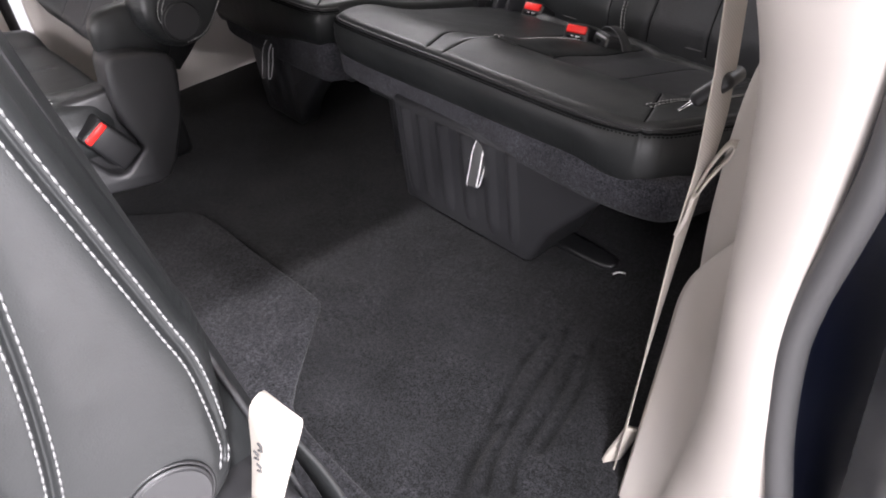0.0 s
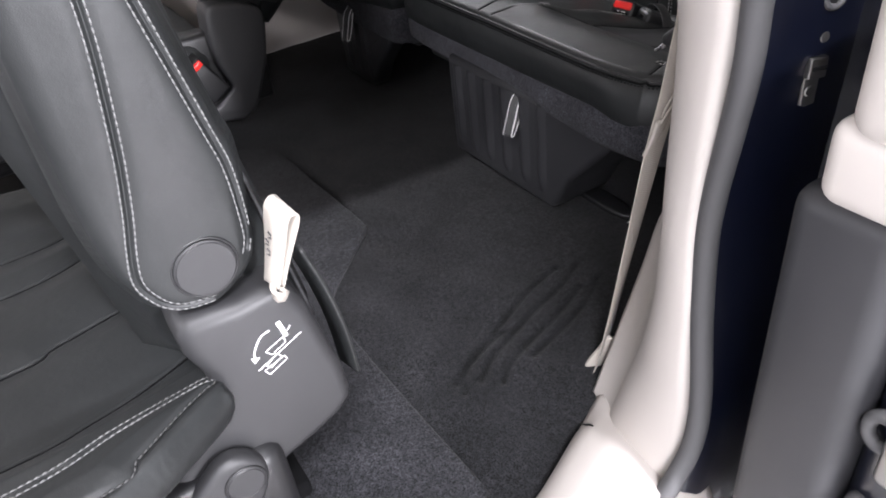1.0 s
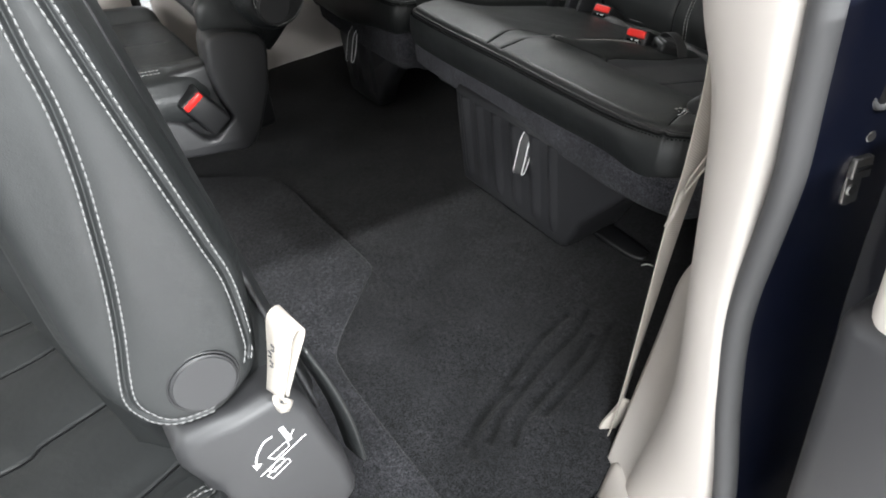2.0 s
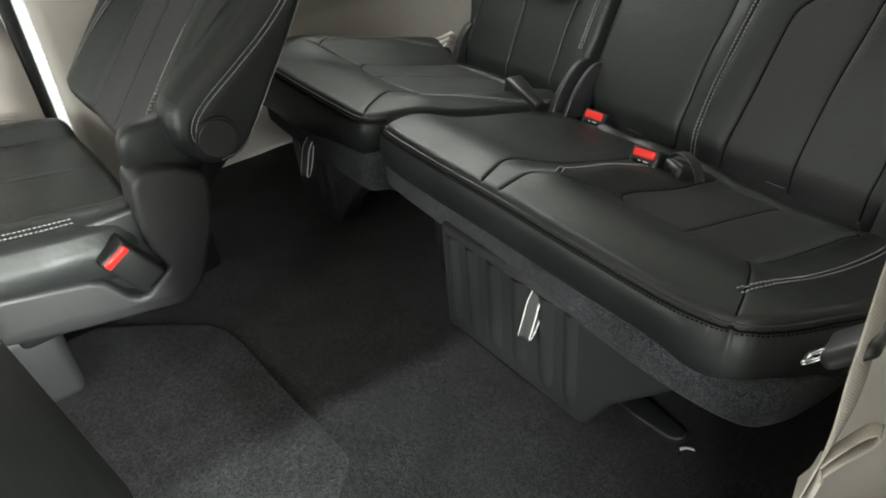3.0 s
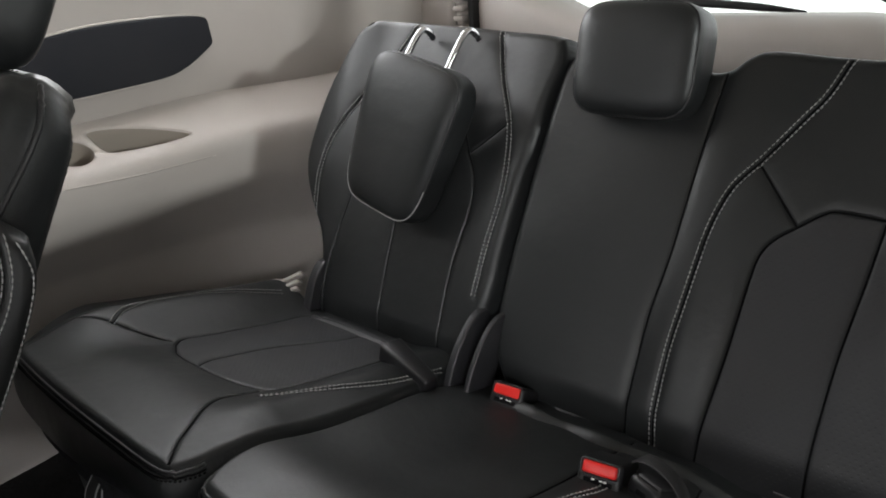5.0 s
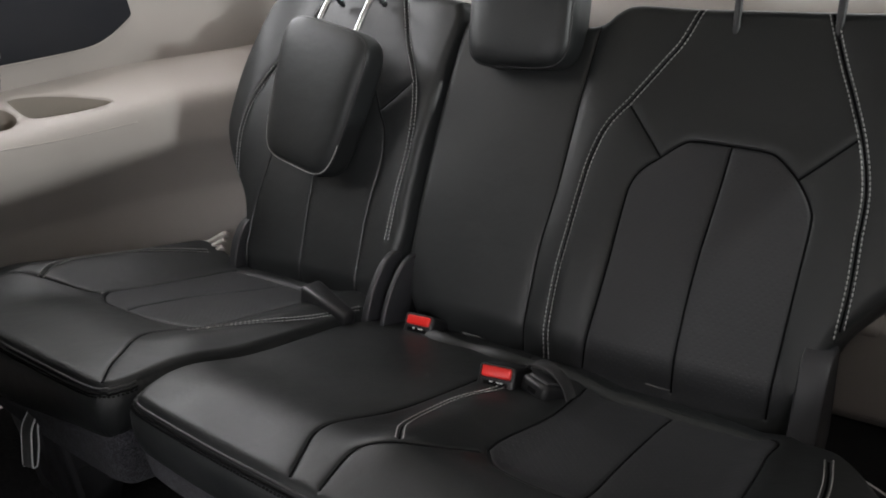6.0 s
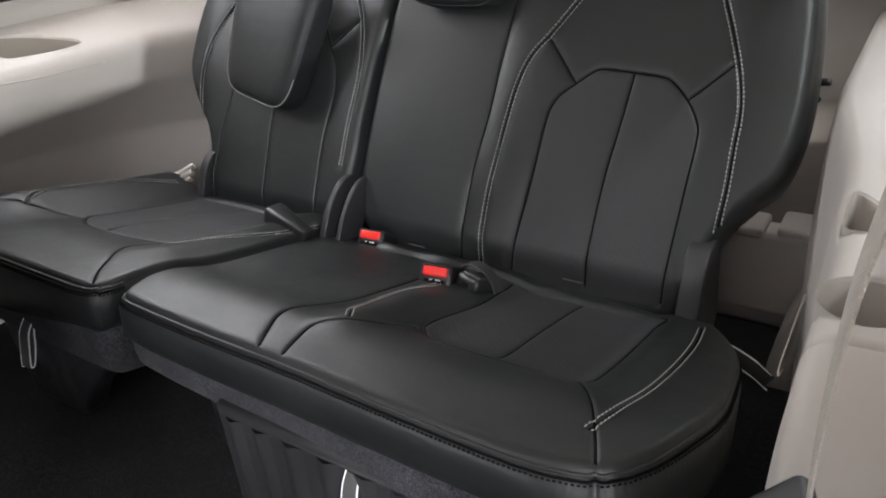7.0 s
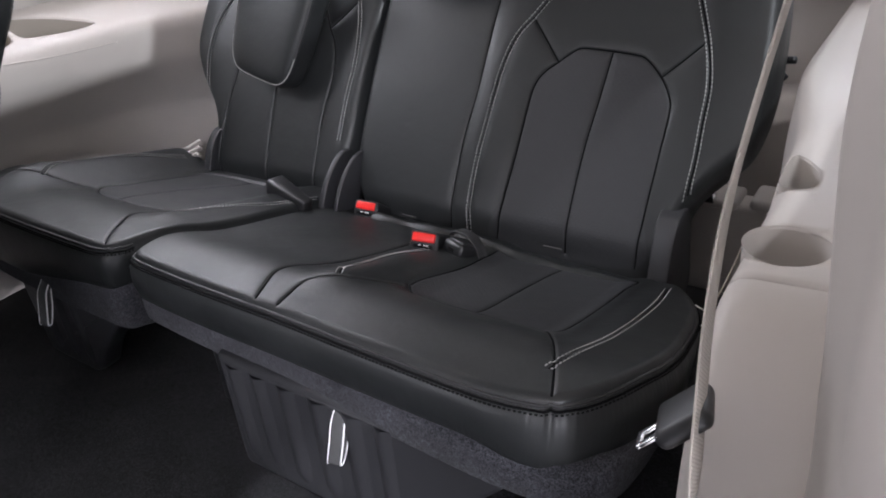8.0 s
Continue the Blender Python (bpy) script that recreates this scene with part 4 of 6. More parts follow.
for row in seams60 + stitch60:
    part("seam", face.seam_line(row), SEAM, cover, at=CUSHION)
for row in stitch60:
    part("stitching", face.stitches([row]), THREAD, cover, "light grey double stitching", at=CUSHION)
edge_line = np.vstack([face.sides[0], face.sides[1][1:]])
part("piping", tube(np.column_stack([edge_line, face.z(edge_line[:, 0], edge_line[:, 1]) + 0.0004]), 0.0024, 8), PIPING, cover, "raised black piping along the front edge", at=CUSHION)
under_piping(face, edge_line, cover, CUSHION)


def skirt(line, parent, low=0.0):
    """Felt apron under the front of a cushion, along a line in plan."""
    c = smooth_line(line, 0.008)
    t = np.gradient(c, axis=0)
    t /= np.linalg.norm(t, axis=1)[:, None] + 1e-9
    o = np.column_stack([t[:, 1], -t[:, 0]])
    drop = 0.24 * np.clip(c[:, 1] - 0.03, 0, 1)
    rings = [np.column_stack([c + o * a, z - drop]) for a, z in ((-0.03, 0.252), (-0.006, 0.252), (-0.001, 0.243), (0.0, 0.22), (-0.002, 0.199 - low), (-0.009, 0.190 - low), (-0.03, 0.188 - low))]
    part("felt_skirt", loft(np.array(rings).transpose(1, 0, 2), closed=True, caps=True), FELT, parent, "charcoal felt apron under the cushion")
    under = bmesh.new()
    x0, x1 = c[:, 0].min() + 0.03, c[:, 0].max() - 0.06
    bmesh.ops.create_cube(under, size=1, matrix=Matrix.Translation(((x0 + x1) / 2, 0.24, 0.185)) @ Matrix.Rotation(math.atan(-0.26), 4, "X") @ Matrix.Diagonal((x1 - x0, 0.44, 0.03, 1)))
    part("seat_pan", under, BLACK, parent, "black seat pan")


skirt([(-0.776, 0.40), (-0.777, 0.20), (-0.776, 0.06), (-0.768, 0.032), (-0.745, 0.022), (-0.60, 0.012), (-0.436, 0.006), (-0.30, -0.003), (-0.186, -0.010), (-0.127, -0.013), (-0.070, -0.011), (-0.024, -0.004), (0.003, 0.009), (0.018, 0.036), (0.023, 0.09), (0.021, 0.17), (0.010, 0.28), (-0.012, 0.38)], wide)


def leg_box(outline, parent, depth=0.30, ribs=(), back=0.0):
    """Moulded plastic leg housing with soft upright flutes; outline of its front (x, z)."""
    front = frame_of((0, back - 0.004, 0), (1, 0, 0), (0, 0, 1))
    box = part("leg_housing", slab(outline, depth, 0.012, 5), DARKPLASTIC, parent, "dark moulded plastic leg housing", at=front)
    for x, w in ribs:
        zs, us = np.linspace(0.018, 0.205, 24), np.linspace(-1, 1, 15)
        rows = []
        for z in zs:
            fade = float(step01(0.018, 0.06, z))
            rows.append([(x + w * u * (0.75 + 0.25 * fade), z, -0.0008 + 0.0065 * fade * math.cos(u * math.pi / 2) ** 2) for u in us])
        part("rib", loft(rows), DARKPLASTIC, box, at=front)


leg_box(smooth_line([(-0.566, 0.215), (-0.566, 0.02), (-0.556, 0.006)], 0.02).tolist() + smooth_line([(-0.25, 0.004), (-0.238, 0.010), (-0.20, 0.075), (-0.180, 0.098), (-0.11, 0.172), (-0.075, 0.215)], 0.015).tolist(), wide, 0.14, [(-0.532, 0.020), (-0.485, 0.020), (-0.432, 0.022), (-0.375, 0.022), (-0.318, 0.022), (-0.268, 0.018)])
part("frame_rail", block(-0.74, -0.08, 0.06, 0.10, 0.15, 0.195, 0.008), BLACK, wide, "black steel seat frame")
part("frame_rail", block(-0.74, -0.08, 0.36, 0.40, 0.09, 0.13, 0.008), BLACK, wide, "black steel seat frame")
part("hinge_foot", turned(slab(smooth_line([(-0.27, 0.072), (-0.16, 0.070), (-0.132, 0.078), (-0.128, 0.094), (-0.145, 0.104), (-0.27, 0.108)], 0.008, closed=True)[:-1], 0.012, 0.005, 4), Matrix.Translation((0, 0, 0.011))), BLACK, wide, "black floor anchor plate")
part("hinge_foot", block(-0.72, -0.70, 0.09, 0.40, 0.0, 0.15, 0.006), BLACK, wide, "black side stand")


def pull_strap(x, y, z, parent_label):
    """Hanging loop of webbing with white edges."""
    s = thing("pull_strap", (x, y, z - 0.08), parent_label, "pull strap", "bench pull straps")
    across = np.array((1.0, 0.25, 0)) / math.hypot(1.0, 0.25)
    down = smooth_line([(x, y + 0.022, z + 0.012), (x, y + 0.008, z - 0.006), (x - 0.002, y, z - 0.034), (x - 0.007, y - 0.006, z - 0.066), (x - 0.008, y - 0.004, z - 0.070), (x - 0.007, y + 0.001, z - 0.066), (x - 0.001, y + 0.010, z - 0.034), (x + 0.002, y + 0.016, z - 0.006), (x + 0.002, y + 0.026, z + 0.012)], 0.004)
    tape = part("tape", ribbon(down, across, 0.019, 0.0016), GREYBELT, s)
    for side in (-1, 1):
        part("edging", tube(down + across * side * 0.0095, 0.0013, 6), WHITE, tape, "white woven edge")


pull_strap(-0.335, -0.018, 0.196, "grey webbing pull strap with white edges under the wide cushion")

# narrow cushion
pad40 = cl([(-1.138, 0.212), (-1.095, 0.192), (-1.036, 0.190), (-0.98, 0.193), (-0.925, 0.206), (-0.895, 0.225), (-0.885, 0.28), (-0.875, 0.40), (-0.88, 0.47), (-1.0, 0.49), (-1.125, 0.48), (-1.140, 0.40), (-1.150, 0.285), (-1.155, 0.235)])
seams40 = [cl([(-0.803, 0.016), (-0.835, 0.045), (-0.858, 0.075), (-0.885, 0.11), (-0.905, 0.15), (-0.905, 0.205)]), pad40 + pad40[:1],
           cl([(-1.038, 0.191), (-1.050, 0.23), (-1.040, 0.32), (-1.0, 0.43), (-0.99, 0.48)]),
           cl([(-1.285, 0.075), (-1.255, 0.119), (-1.20, 0.165), (-1.155, 0.215)])]
stitch40 = [cl([(-0.878, 0.190), (-0.855, 0.222), (-0.832, 0.274), (-0.806, 0.354), (-0.795, 0.42), (-0.79, 0.46)]),
            cl([(-1.215, 0.148), (-1.240, 0.18), (-1.258, 0.23), (-1.258, 0.30), (-1.242, 0.38), (-1.215, 0.47)])]


def swell40(x, y):
    h = 0.014 * np.exp(-((y - 0.075) / 0.075) ** 2)
    h = h + 0.042 * (1 - step01(-1.27, -1.14, x)) * step01(0.0, 0.16, y) - 0.02 * (1 - step01(-1.31, -1.25, x))
    h = h + 0.012 * np.exp(-((x + 0.84) / 0.04) ** 2) * step01(0.05, 0.15, y)
    return h + 0.010


narrow = thing("rear_bench", (-1.05, 0.25, 0.0), "narrow black leather bench with folded head restraint by the wall", "bench seat", "split rear bench")
face40 = Pad(cl([(-1.335, 0.10), (-1.315, 0.055), (-1.27, 0.029), (-1.213, 0.021), (-1.098, 0.014), (-0.982, 0.011), (-0.85, 0.010), (-0.805, 0.013), (-0.790, 0.025), (-0.784, 0.05)]),
             cl([(-0.784, 0.05), (-0.781, 0.12), (-0.780, 0.30), (-0.782, 0.45), (-0.80, 0.515)]),
             cl([(-1.24, 0.51), (-1.10, 0.52), (-0.95, 0.52), (-0.80, 0.515)]),
             cl([(-1.335, 0.10), (-1.35, 0.16), (-1.355, 0.25), (-1.34, 0.36), (-1.30, 0.45), (-1.24, 0.51)]),
             swell40, seams40 + stitch40, edge=0.011, groove=0.0024, puff=0.0010, spread=0.006)
skin, insert = face40.build(330, 300, [(0.004, -0.004), (0.007, -0.014), (0.006, -0.028), (0.003, -0.042), (-0.003, -0.056), (-0.009, -0.065), (-0.017, -0.070), (-0.03, -0.072)], [pad40], lambda x, y: 1 + 0.45 * (1 - step01(-1.12, -0.80, x)))
cover = part("seat_cushion", skin, LEATHER, narrow, at=CUSHION_40)
part("insert", insert, INSERT, cover, "perforated dark grey leather insert", at=CUSHION_40)
for row in seams40 + stitch40:
    part("seam", face40.seam_line(row), SEAM, cover, at=CUSHION_40)
for row in stitch40:
    part("stitching", face40.stitches([row]), THREAD, cover, "light grey double stitching", at=CUSHION_40)
edge_line = face40.sides[0]
part("piping", tube(np.column_stack([edge_line, face40.z(edge_line[:, 0], edge_line[:, 1]) + 0.0004]), 0.0024, 8), PIPING, cover, "raised black piping along the front edge", at=CUSHION_40)
under_piping(face40, edge_line, cover, CUSHION_40)
skirt([(-1.345, 0.40), (-1.35, 0.20), (-1.335, 0.09), (-1.31, 0.048), (-1.26, 0.022), (-1.213, 0.014), (-1.098, 0.007), (-0.982, 0.004), (-0.85, 0.003), (-0.810, 0.006), (-0.790, 0.022), (-0.784, 0.06), (-0.783, 0.20), (-0.783, 0.40)], narrow, 0.02)
leg_box(smooth_line([(-1.165, 0.215), (-1.15, 0.02), (-1.14, 0.006)], 0.02).tolist() + smooth_line([(-1.00, 0.004), (-0.985, 0.012), (-0.945, 0.07), (-0.90, 0.115), (-0.83, 0.185), (-0.815, 0.215)], 0.015).tolist(), narrow, 0.05, [(-1.10, 0.022), (-1.045, 0.022), (-0.995, 0.018)], 0.026)
part("frame_rail", block(-1.30, -0.80, 0.06, 0.10, 0.15, 0.195, 0.008), BLACK, narrow, "black steel seat frame")
part("hinge_foot", block(-1.28, -1.26, 0.09, 0.40, 0.0, 0.15, 0.006), BLACK, narrow, "black side stand")
pull_strap(-1.020, -0.014, 0.200, "grey webbing pull strap with white edges under the narrow cushion")


# ---- backrests ----
arch60 = bl([(-0.40, 0.185), (-0.394, 0.25), (-0.387, 0.32), (-0.382, 0.40), (-0.378, 0.43), (-0.366, 0.450), (-0.346, 0.466), (-0.318, 0.486), (-0.300, 0.491), (-0.246, 0.489), (-0.206, 0.486), (-0.188, 0.480), (-0.159, 0.456), (-0.139, 0.428), (-0.135, 0.408), (-0.137, 0.348), (-0.140, 0.27), (-0.143, 0.19)])
stB60 = [bl([(-0.325, 0.668), (-0.345, 0.617), (-0.365, 0.587), (-0.400, 0.538), (-0.430, 0.500), (-0.445, 0.455), (-0.451, 0.41), (-0.456, 0.358), (-0.461, 0.306), (-0.461, 0.246), (-0.457, 0.185)]),
         bl([(-0.165, 0.66), (-0.137, 0.595), (-0.115, 0.549), (-0.094, 0.499), (-0.081, 0.449), (-0.079, 0.399), (-0.077, 0.348), (-0.079, 0.295)])]
seamsB60 = [arch60, bl([(-0.250, 0.487), (-0.256, 0.419), (-0.264, 0.347), (-0.268, 0.267), (-0.268, 0.19)]), bl([(-0.478, 0.640), (-0.485, 0.540), (-0.491, 0.415), (-0.501, 0.327), (-0.502, 0.19)]),
            bl([(-0.402, 0.528), (-0.344, 0.468)]), bl([(-0.160, 0.458), (-0.100, 0.508)])]


def swellB60(x, y):
    h = 0.007 * step01(-0.51, -0.44, x) * (1 - step01(-0.42, -0.34, x)) + 0.010 * step01(-0.17, -0.07, x)
    h = h + 0.003 * step01(0.34, 0.46, y) * step01(-0.45, -0.35, x) - 0.006 * step01(-0.05, 0.02, x)
    return h + 0.008 * np.sin(np.clip((y + 0.02) / 0.56, 0, 1) * math.pi) - 0.02 * (1 - step01(-0.02, 0.05, y))


faceB = Pad(bl([(-0.700, 0.172), (-0.60, 0.165), (-0.40, 0.160), (-0.20, 0.158), (-0.115, 0.168)]),
            bl([(-0.115, 0.168), (-0.098, 0.24), (-0.078, 0.295), (-0.045, 0.335), (-0.016, 0.365), (-0.003, 0.40), (0.003, 0.45), (0.0, 0.52), (-0.010, 0.594), (-0.022, 0.630), (-0.045, 0.645)]),
            bl([(-0.728, 0.648), (-0.70, 0.652), (-0.60, 0.648), (-0.51, 0.638), (-0.478, 0.640), (-0.455, 0.656), (-0.425, 0.664), (-0.33, 0.660), (-0.15, 0.654), (-0.045, 0.645)]),
            bl([(-0.700, 0.172), (-0.728, 0.225), (-0.742, 0.27), (-0.746, 0.33), (-0.744, 0.50), (-0.738, 0.62), (-0.728, 0.648)]),
            swellB60, seamsB60 + stB60, edge=0.017, puff=0.0018, spread=0.009)
skin, insert = faceB.build(420, 330, [(0.003, -0.008), (0.006, -0.022), (0.006, -0.06), (0.0, -0.085), (-0.02, -0.095)], [arch60])
cover = part("backrest", skin, LEATHER, wide, at=BACK)
part("insert", insert, INSERT, cover, "perforated dark grey leather insert", at=BACK)
for row in seamsB60 + stB60:
    part("seam", faceB.seam_line(row), SEAM, cover, at=BACK)
for row in stB60:
    part("stitching", faceB.stitches([row]), THREAD, cover, "light grey double stitching", at=BACK)

stB40 = [bl([(-1.065, 0.700), (-1.097, 0.642), (-1.159, 0.563), (-1.200, 0.491), (-1.212, 0.431), (-1.213, 0.36)]),
         bl([(-0.880, 0.695), (-0.845, 0.614), (-0.806, 0.549), (-0.788, 0.493), (-0.783, 0.437), (-0.788, 0.371), (-0.789, 0.30)])]
seamsB40 = [bl([(-1.150, 0.575), (-1.125, 0.54), (-1.12, 0.50), (-1.128, 0.402), (-1.140, 0.333), (-1.145, 0.265), (-1.14, 0.20)]), bl([(-1.004, 0.44), (-1.001, 0.382), (-0.996, 0.292), (-0.99, 0.20)]),
            bl([(-0.90, 0.535), (-0.876, 0.496), (-0.852, 0.462), (-0.843, 0.412), (-0.852, 0.335), (-0.848, 0.20)]), bl([(-0.872, 0.498), (-0.808, 0.545)])]


def swellB40(x, y):
    h = 0.016 * (1 - step01(-1.22, -1.12, x)) * step01(0.16, 0.3, y) + 0.009 * step01(-0.87, -0.77, x)
    return h + 0.008 * np.sin(np.clip((y + 0.02) / 0.6, 0, 1) * math.pi) - 0.02 * (1 - step01(-0.02, 0.05, y))


faceB40 = Pad(bl([(-1.155, 0.185), (-1.10, 0.175), (-0.95, 0.17), (-0.85, 0.175), (-0.79, 0.20)]),
              bl([(-0.79, 0.20), (-0.765, 0.27), (-0.757, 0.32), (-0.758, 0.38), (-0.752, 0.48), (-0.744, 0.578), (-0.733, 0.645), (-0.745, 0.672)]),
              bl([(-1.190, 0.690), (-1.164, 0.699), (-1.031, 0.695), (-0.874, 0.686), (-0.78, 0.678), (-0.745, 0.672)]),
              bl([(-1.155, 0.185), (-1.170, 0.28), (-1.190, 0.325), (-1.225, 0.365), (-1.252, 0.41), (-1.265, 0.46), (-1.258, 0.55), (-1.235, 0.629), (-1.212, 0.675), (-1.190, 0.690)]),
              swellB40, seamsB40 + stB40, edge=0.017, puff=0.0018, spread=0.009)
(skin,) = faceB40.build(310, 330, [(0.003, -0.008), (0.006, -0.022), (0.006, -0.06), (0.0, -0.085), (-0.02, -0.095)])
cover = part("backrest", skin, LEATHER, narrow, at=BACK)
for row in seamsB40 + stB40:
    part("seam", faceB40.seam_line(row), SEAM, cover, at=BACK)
for row in stB40:
    part("stitching", faceB40.stitches([row]), THREAD, cover, "light grey double stitching", at=BACK)


# ---- head restraints ----
def headrest(parent, text, centre, half, tilt, posts, post_line, taper=0.0, metal=CHROME, spin=0.0, round_=0.38, edging=False):
    at = Matrix.Translation(centre) @ Matrix.Rotation(radians(tilt), 4, "X") @ Matrix.Rotation(radians(spin), 4, "Z")
    a, b, c = half
    pad_ = part("head_restraint", ball_box(0, 0, 0, a, b, c, round_, taper), LEATHER, parent, text, at=at)
    pw = lambda q: np.sign(q) * np.abs(q) ** round_
    ring = []
    for v in np.linspace(-math.pi, math.pi, 120, endpoint=False):
        x, y = pw(math.cos(v)) * 0.972, pw(math.sin(v)) * 0.972
        ring.append((a * x * (1 - taper * (1 - y) / 2), b * y, c * 0.62))
    part("piping", tube(ring, 0.0022, 8, closed=True), PIPING, pad_, "black piping", at=at)
    if edging:
        low_ = [q for q in ring if q[1] < -0.45 * b]
        low_.sort(key=lambda q: q[0])
        part("stitching", tube([(x, y, z + 0.0022) for x, y, z in low_], 0.0010, 6), THREAD, pad_, "pale stitched edge", at=at)
    for x in posts:
        part("post", tube(smooth_line(post_line(x), 0.01), 0.0055, 12), metal, pad_, "metal post")


# local y is up the pad, z its face
headrest(narrow, "head restraint folded forward on chrome posts", (-0.968, 0.620, 0.528), (0.113, 0.134, 0.036), 70, (-0.975 - 0.052, -0.975 + 0.052),
         lambda x: [(x, 0.664, 0.600), (x + 0.004, 0.692, 0.640), (x + 0.010, 0.728, 0.682), (x + 0.012, 0.748, 0.688), (x + 0.013, 0.765, 0.670)], taper=0.20, spin=-13.0, round_=0.40, edging=True)
headrest(wide, "centre head restraint standing upright", (-0.592, 0.735, 0.650), (0.092, 0.080, 0.050), 74, (-0.64, -0.54),
         lambda x: [(x, 0.76, 0.60), (x, 0.765, 0.66)], round_=0.42)
headrest(wide, "outer head restraint raised on dark posts", (-0.215, 0.80, 0.80), (0.115, 0.085, 0.045), 70, (-0.278, -0.15),
         lambda x: [(x, 0.752, 0.62), (x, 0.765, 0.70), (x, 0.785, 0.78)], metal=BLACK)

# dark lower housings between cushions and backrests
part("rear_housing", block(-0.745, -0.10, 0.50, 0.60, 0.0, 0.165, 0.01), BLACK, wide, "black lower rear housing")
part("rear_housing", block(-1.20, -0.79, 0.50, 0.60, 0.0, 0.175, 0.01), BLACK, narrow, "black lower rear housing")
part("gap_cover", block(-0.785, -0.74, 0.50, 0.64, 0.0, 0.19, 0.01), BLACK, narrow, "black cover between the backrests")


# ---- hinges, handles, buckles and straps of the bench ----
def fin(outline, x, thick, parent, text):
    bm = slab(smooth_line(outline, 0.008, closed=True)[:-1], thick, 0.003)
    part("hinge_cover", bm, DARKPLASTIC, parent, text, at=frame_of((x, 0, 0), (0, 1, 0), (0, 0, 1)))


blade = [(0.435, 0.155), (0.450, 0.210), (0.478, 0.252), (0.515, 0.283), (0.550, 0.290), (0.578, 0.272), (0.540, 0.235), (0.515, 0.19), (0.505, 0.155)]
fin(blade, -0.762, 0.014, narrow, "dark curved hinge cover")
fin(blade, -0.726, 0.010, wide, "dark curved hinge cover")
fin([(0.46, 0.11), (0.485, 0.20), (0.51, 0.268), (0.545, 0.285), (0.585, 0.27), (0.60, 0.20), (0.60, 0.11)], -0.078, 0.034, wide, "charcoal outer hinge cover")
fin([(0.48, 0.15), (0.49, 0.20), (0.515, 0.255), (0.55, 0.285), (0.58, 0.27), (0.57, 0.22), (0.56, 0.15)], -1.150, 0.022, narrow, "charcoal outer hinge cover")
# plastic strips where cushions meet backrests
part("edge_strip", tube(smooth_line([(-1.125, 0.475, 0.203), (-1.0, 0.478, 0.204), (-0.87, 0.470, 0.205)], 0.02), 0.009, 10, squash=0.5, up=(0, -0.5, 1)), CHARCOAL, narrow, "charcoal plastic strip along the backrest foot")
crease = smooth_line([(-0.655, 0.466, 0.196), (-0.61, 0.460, 0.199), (-0.56, 0.464, 0.196), (-0.51, 0.460, 0.199), (-0.46, 0.466, 0.196), (-0.37, 0.462, 0.194), (-0.33, 0.456, 0.190), (-0.28, 0.460, 0.184), (-0.23, 0.456, 0.186), (-0.18, 0.460, 0.181), (-0.125, 0.464, 0.180)], 0.006)
part("edge_strip", tube(crease, 0.0115 + 0.002 * np.sin(np.linspace(0, 30, len(crease))), 12, squash=0.62, up=(0, -0.6, 1)), LEATHER, wide, "loose leather fold along the backrest foot")
for x in (-0.575, -0.275):
    part("anchor_tag", block(x - 0.017, x + 0.017, 0.4815, 0.484, 0.206, 0.2078, 0.0005), RUBBER, wide, "pale slit of the child-seat anchor")
# release handle on the narrow seat
hd = block(-0.055, 0.055, -0.019, 0.019, -0.016, 0.016, 0.007)
for v in hd.verts:
    k = (v.co.x + 0.055) / 0.11
    v.co.y *= 1.15 - 0.45 * k
    v.co.z *= 1.1 - 0.3 * k
part("release_handle", hd, BLACK, narrow, "black plastic release handle", at=frame_of((-0.818, 0.420, 0.233), (1, -0.18, -0.22), (0.15, 1, -0.1)))


def belt_buckle(place, text, turn=0.0, lean=52.0):
    b = thing("belt_buckle", place, text, "belt buckle", "rear belt buckles")
    at = Matrix.Translation(place) @ Matrix.Rotation(radians(turn), 4, "Z") @ Matrix.Rotation(radians(lean), 4, "X")
    body = part("body", block(-0.0275, 0.0275, -0.021, 0.0155, -0.070, 0.004, 0.007, 4), BLACK, b, at=at)
    rim_ = [(0.0235 * c, 0.0045 + 0.0088 * d, 0.0045) for c, d in ((-1, -0.5), (-0.9, -1), (0, -1), (0.9, -1), (1, -0.5), (1, 0.5), (0.9, 1), (0, 1), (-0.9, 1), (-1, 0.5))]
    part("rim", tube(smooth_line(rim_, 0.003, closed=True)[:-1], 0.0013, 6, closed=True), CHARCOAL, body, "dark rim round the button", at=at)
    part("button", block(-0.0215, 0.0215, -0.0035, 0.0120, 0.000, 0.0072, 0.0034, 4), RED, body, "red release button", at=at)
    part("lip", block(-0.0265, 0.0265, -0.0235, -0.0165, -0.002, 0.0085, 0.003, 3), CHARCOAL, body, "grey lip under the slot", at=at)
    part("slot", block(-0.018, 0.018, -0.0145, -0.0085, 0.0030, 0.0046, 0.0008), SEAM, body, at=at)
    for dx in (-0.006, 0.004, 0.009):
        part("print", block(dx - 0.002, dx + 0.002, -0.0100, -0.0080, 0.0042, 0.0052, 0), WHITE, body, "small pale mark", at=at)
    return b


belt_buckle((-0.456, 0.368, 0.238), "black belt buckle with a bright red button on the bench", 8, 58)
belt_buckle((-0.668, 0.470, 0.210), "black belt buckle with red button beside the hinge cover", 5)
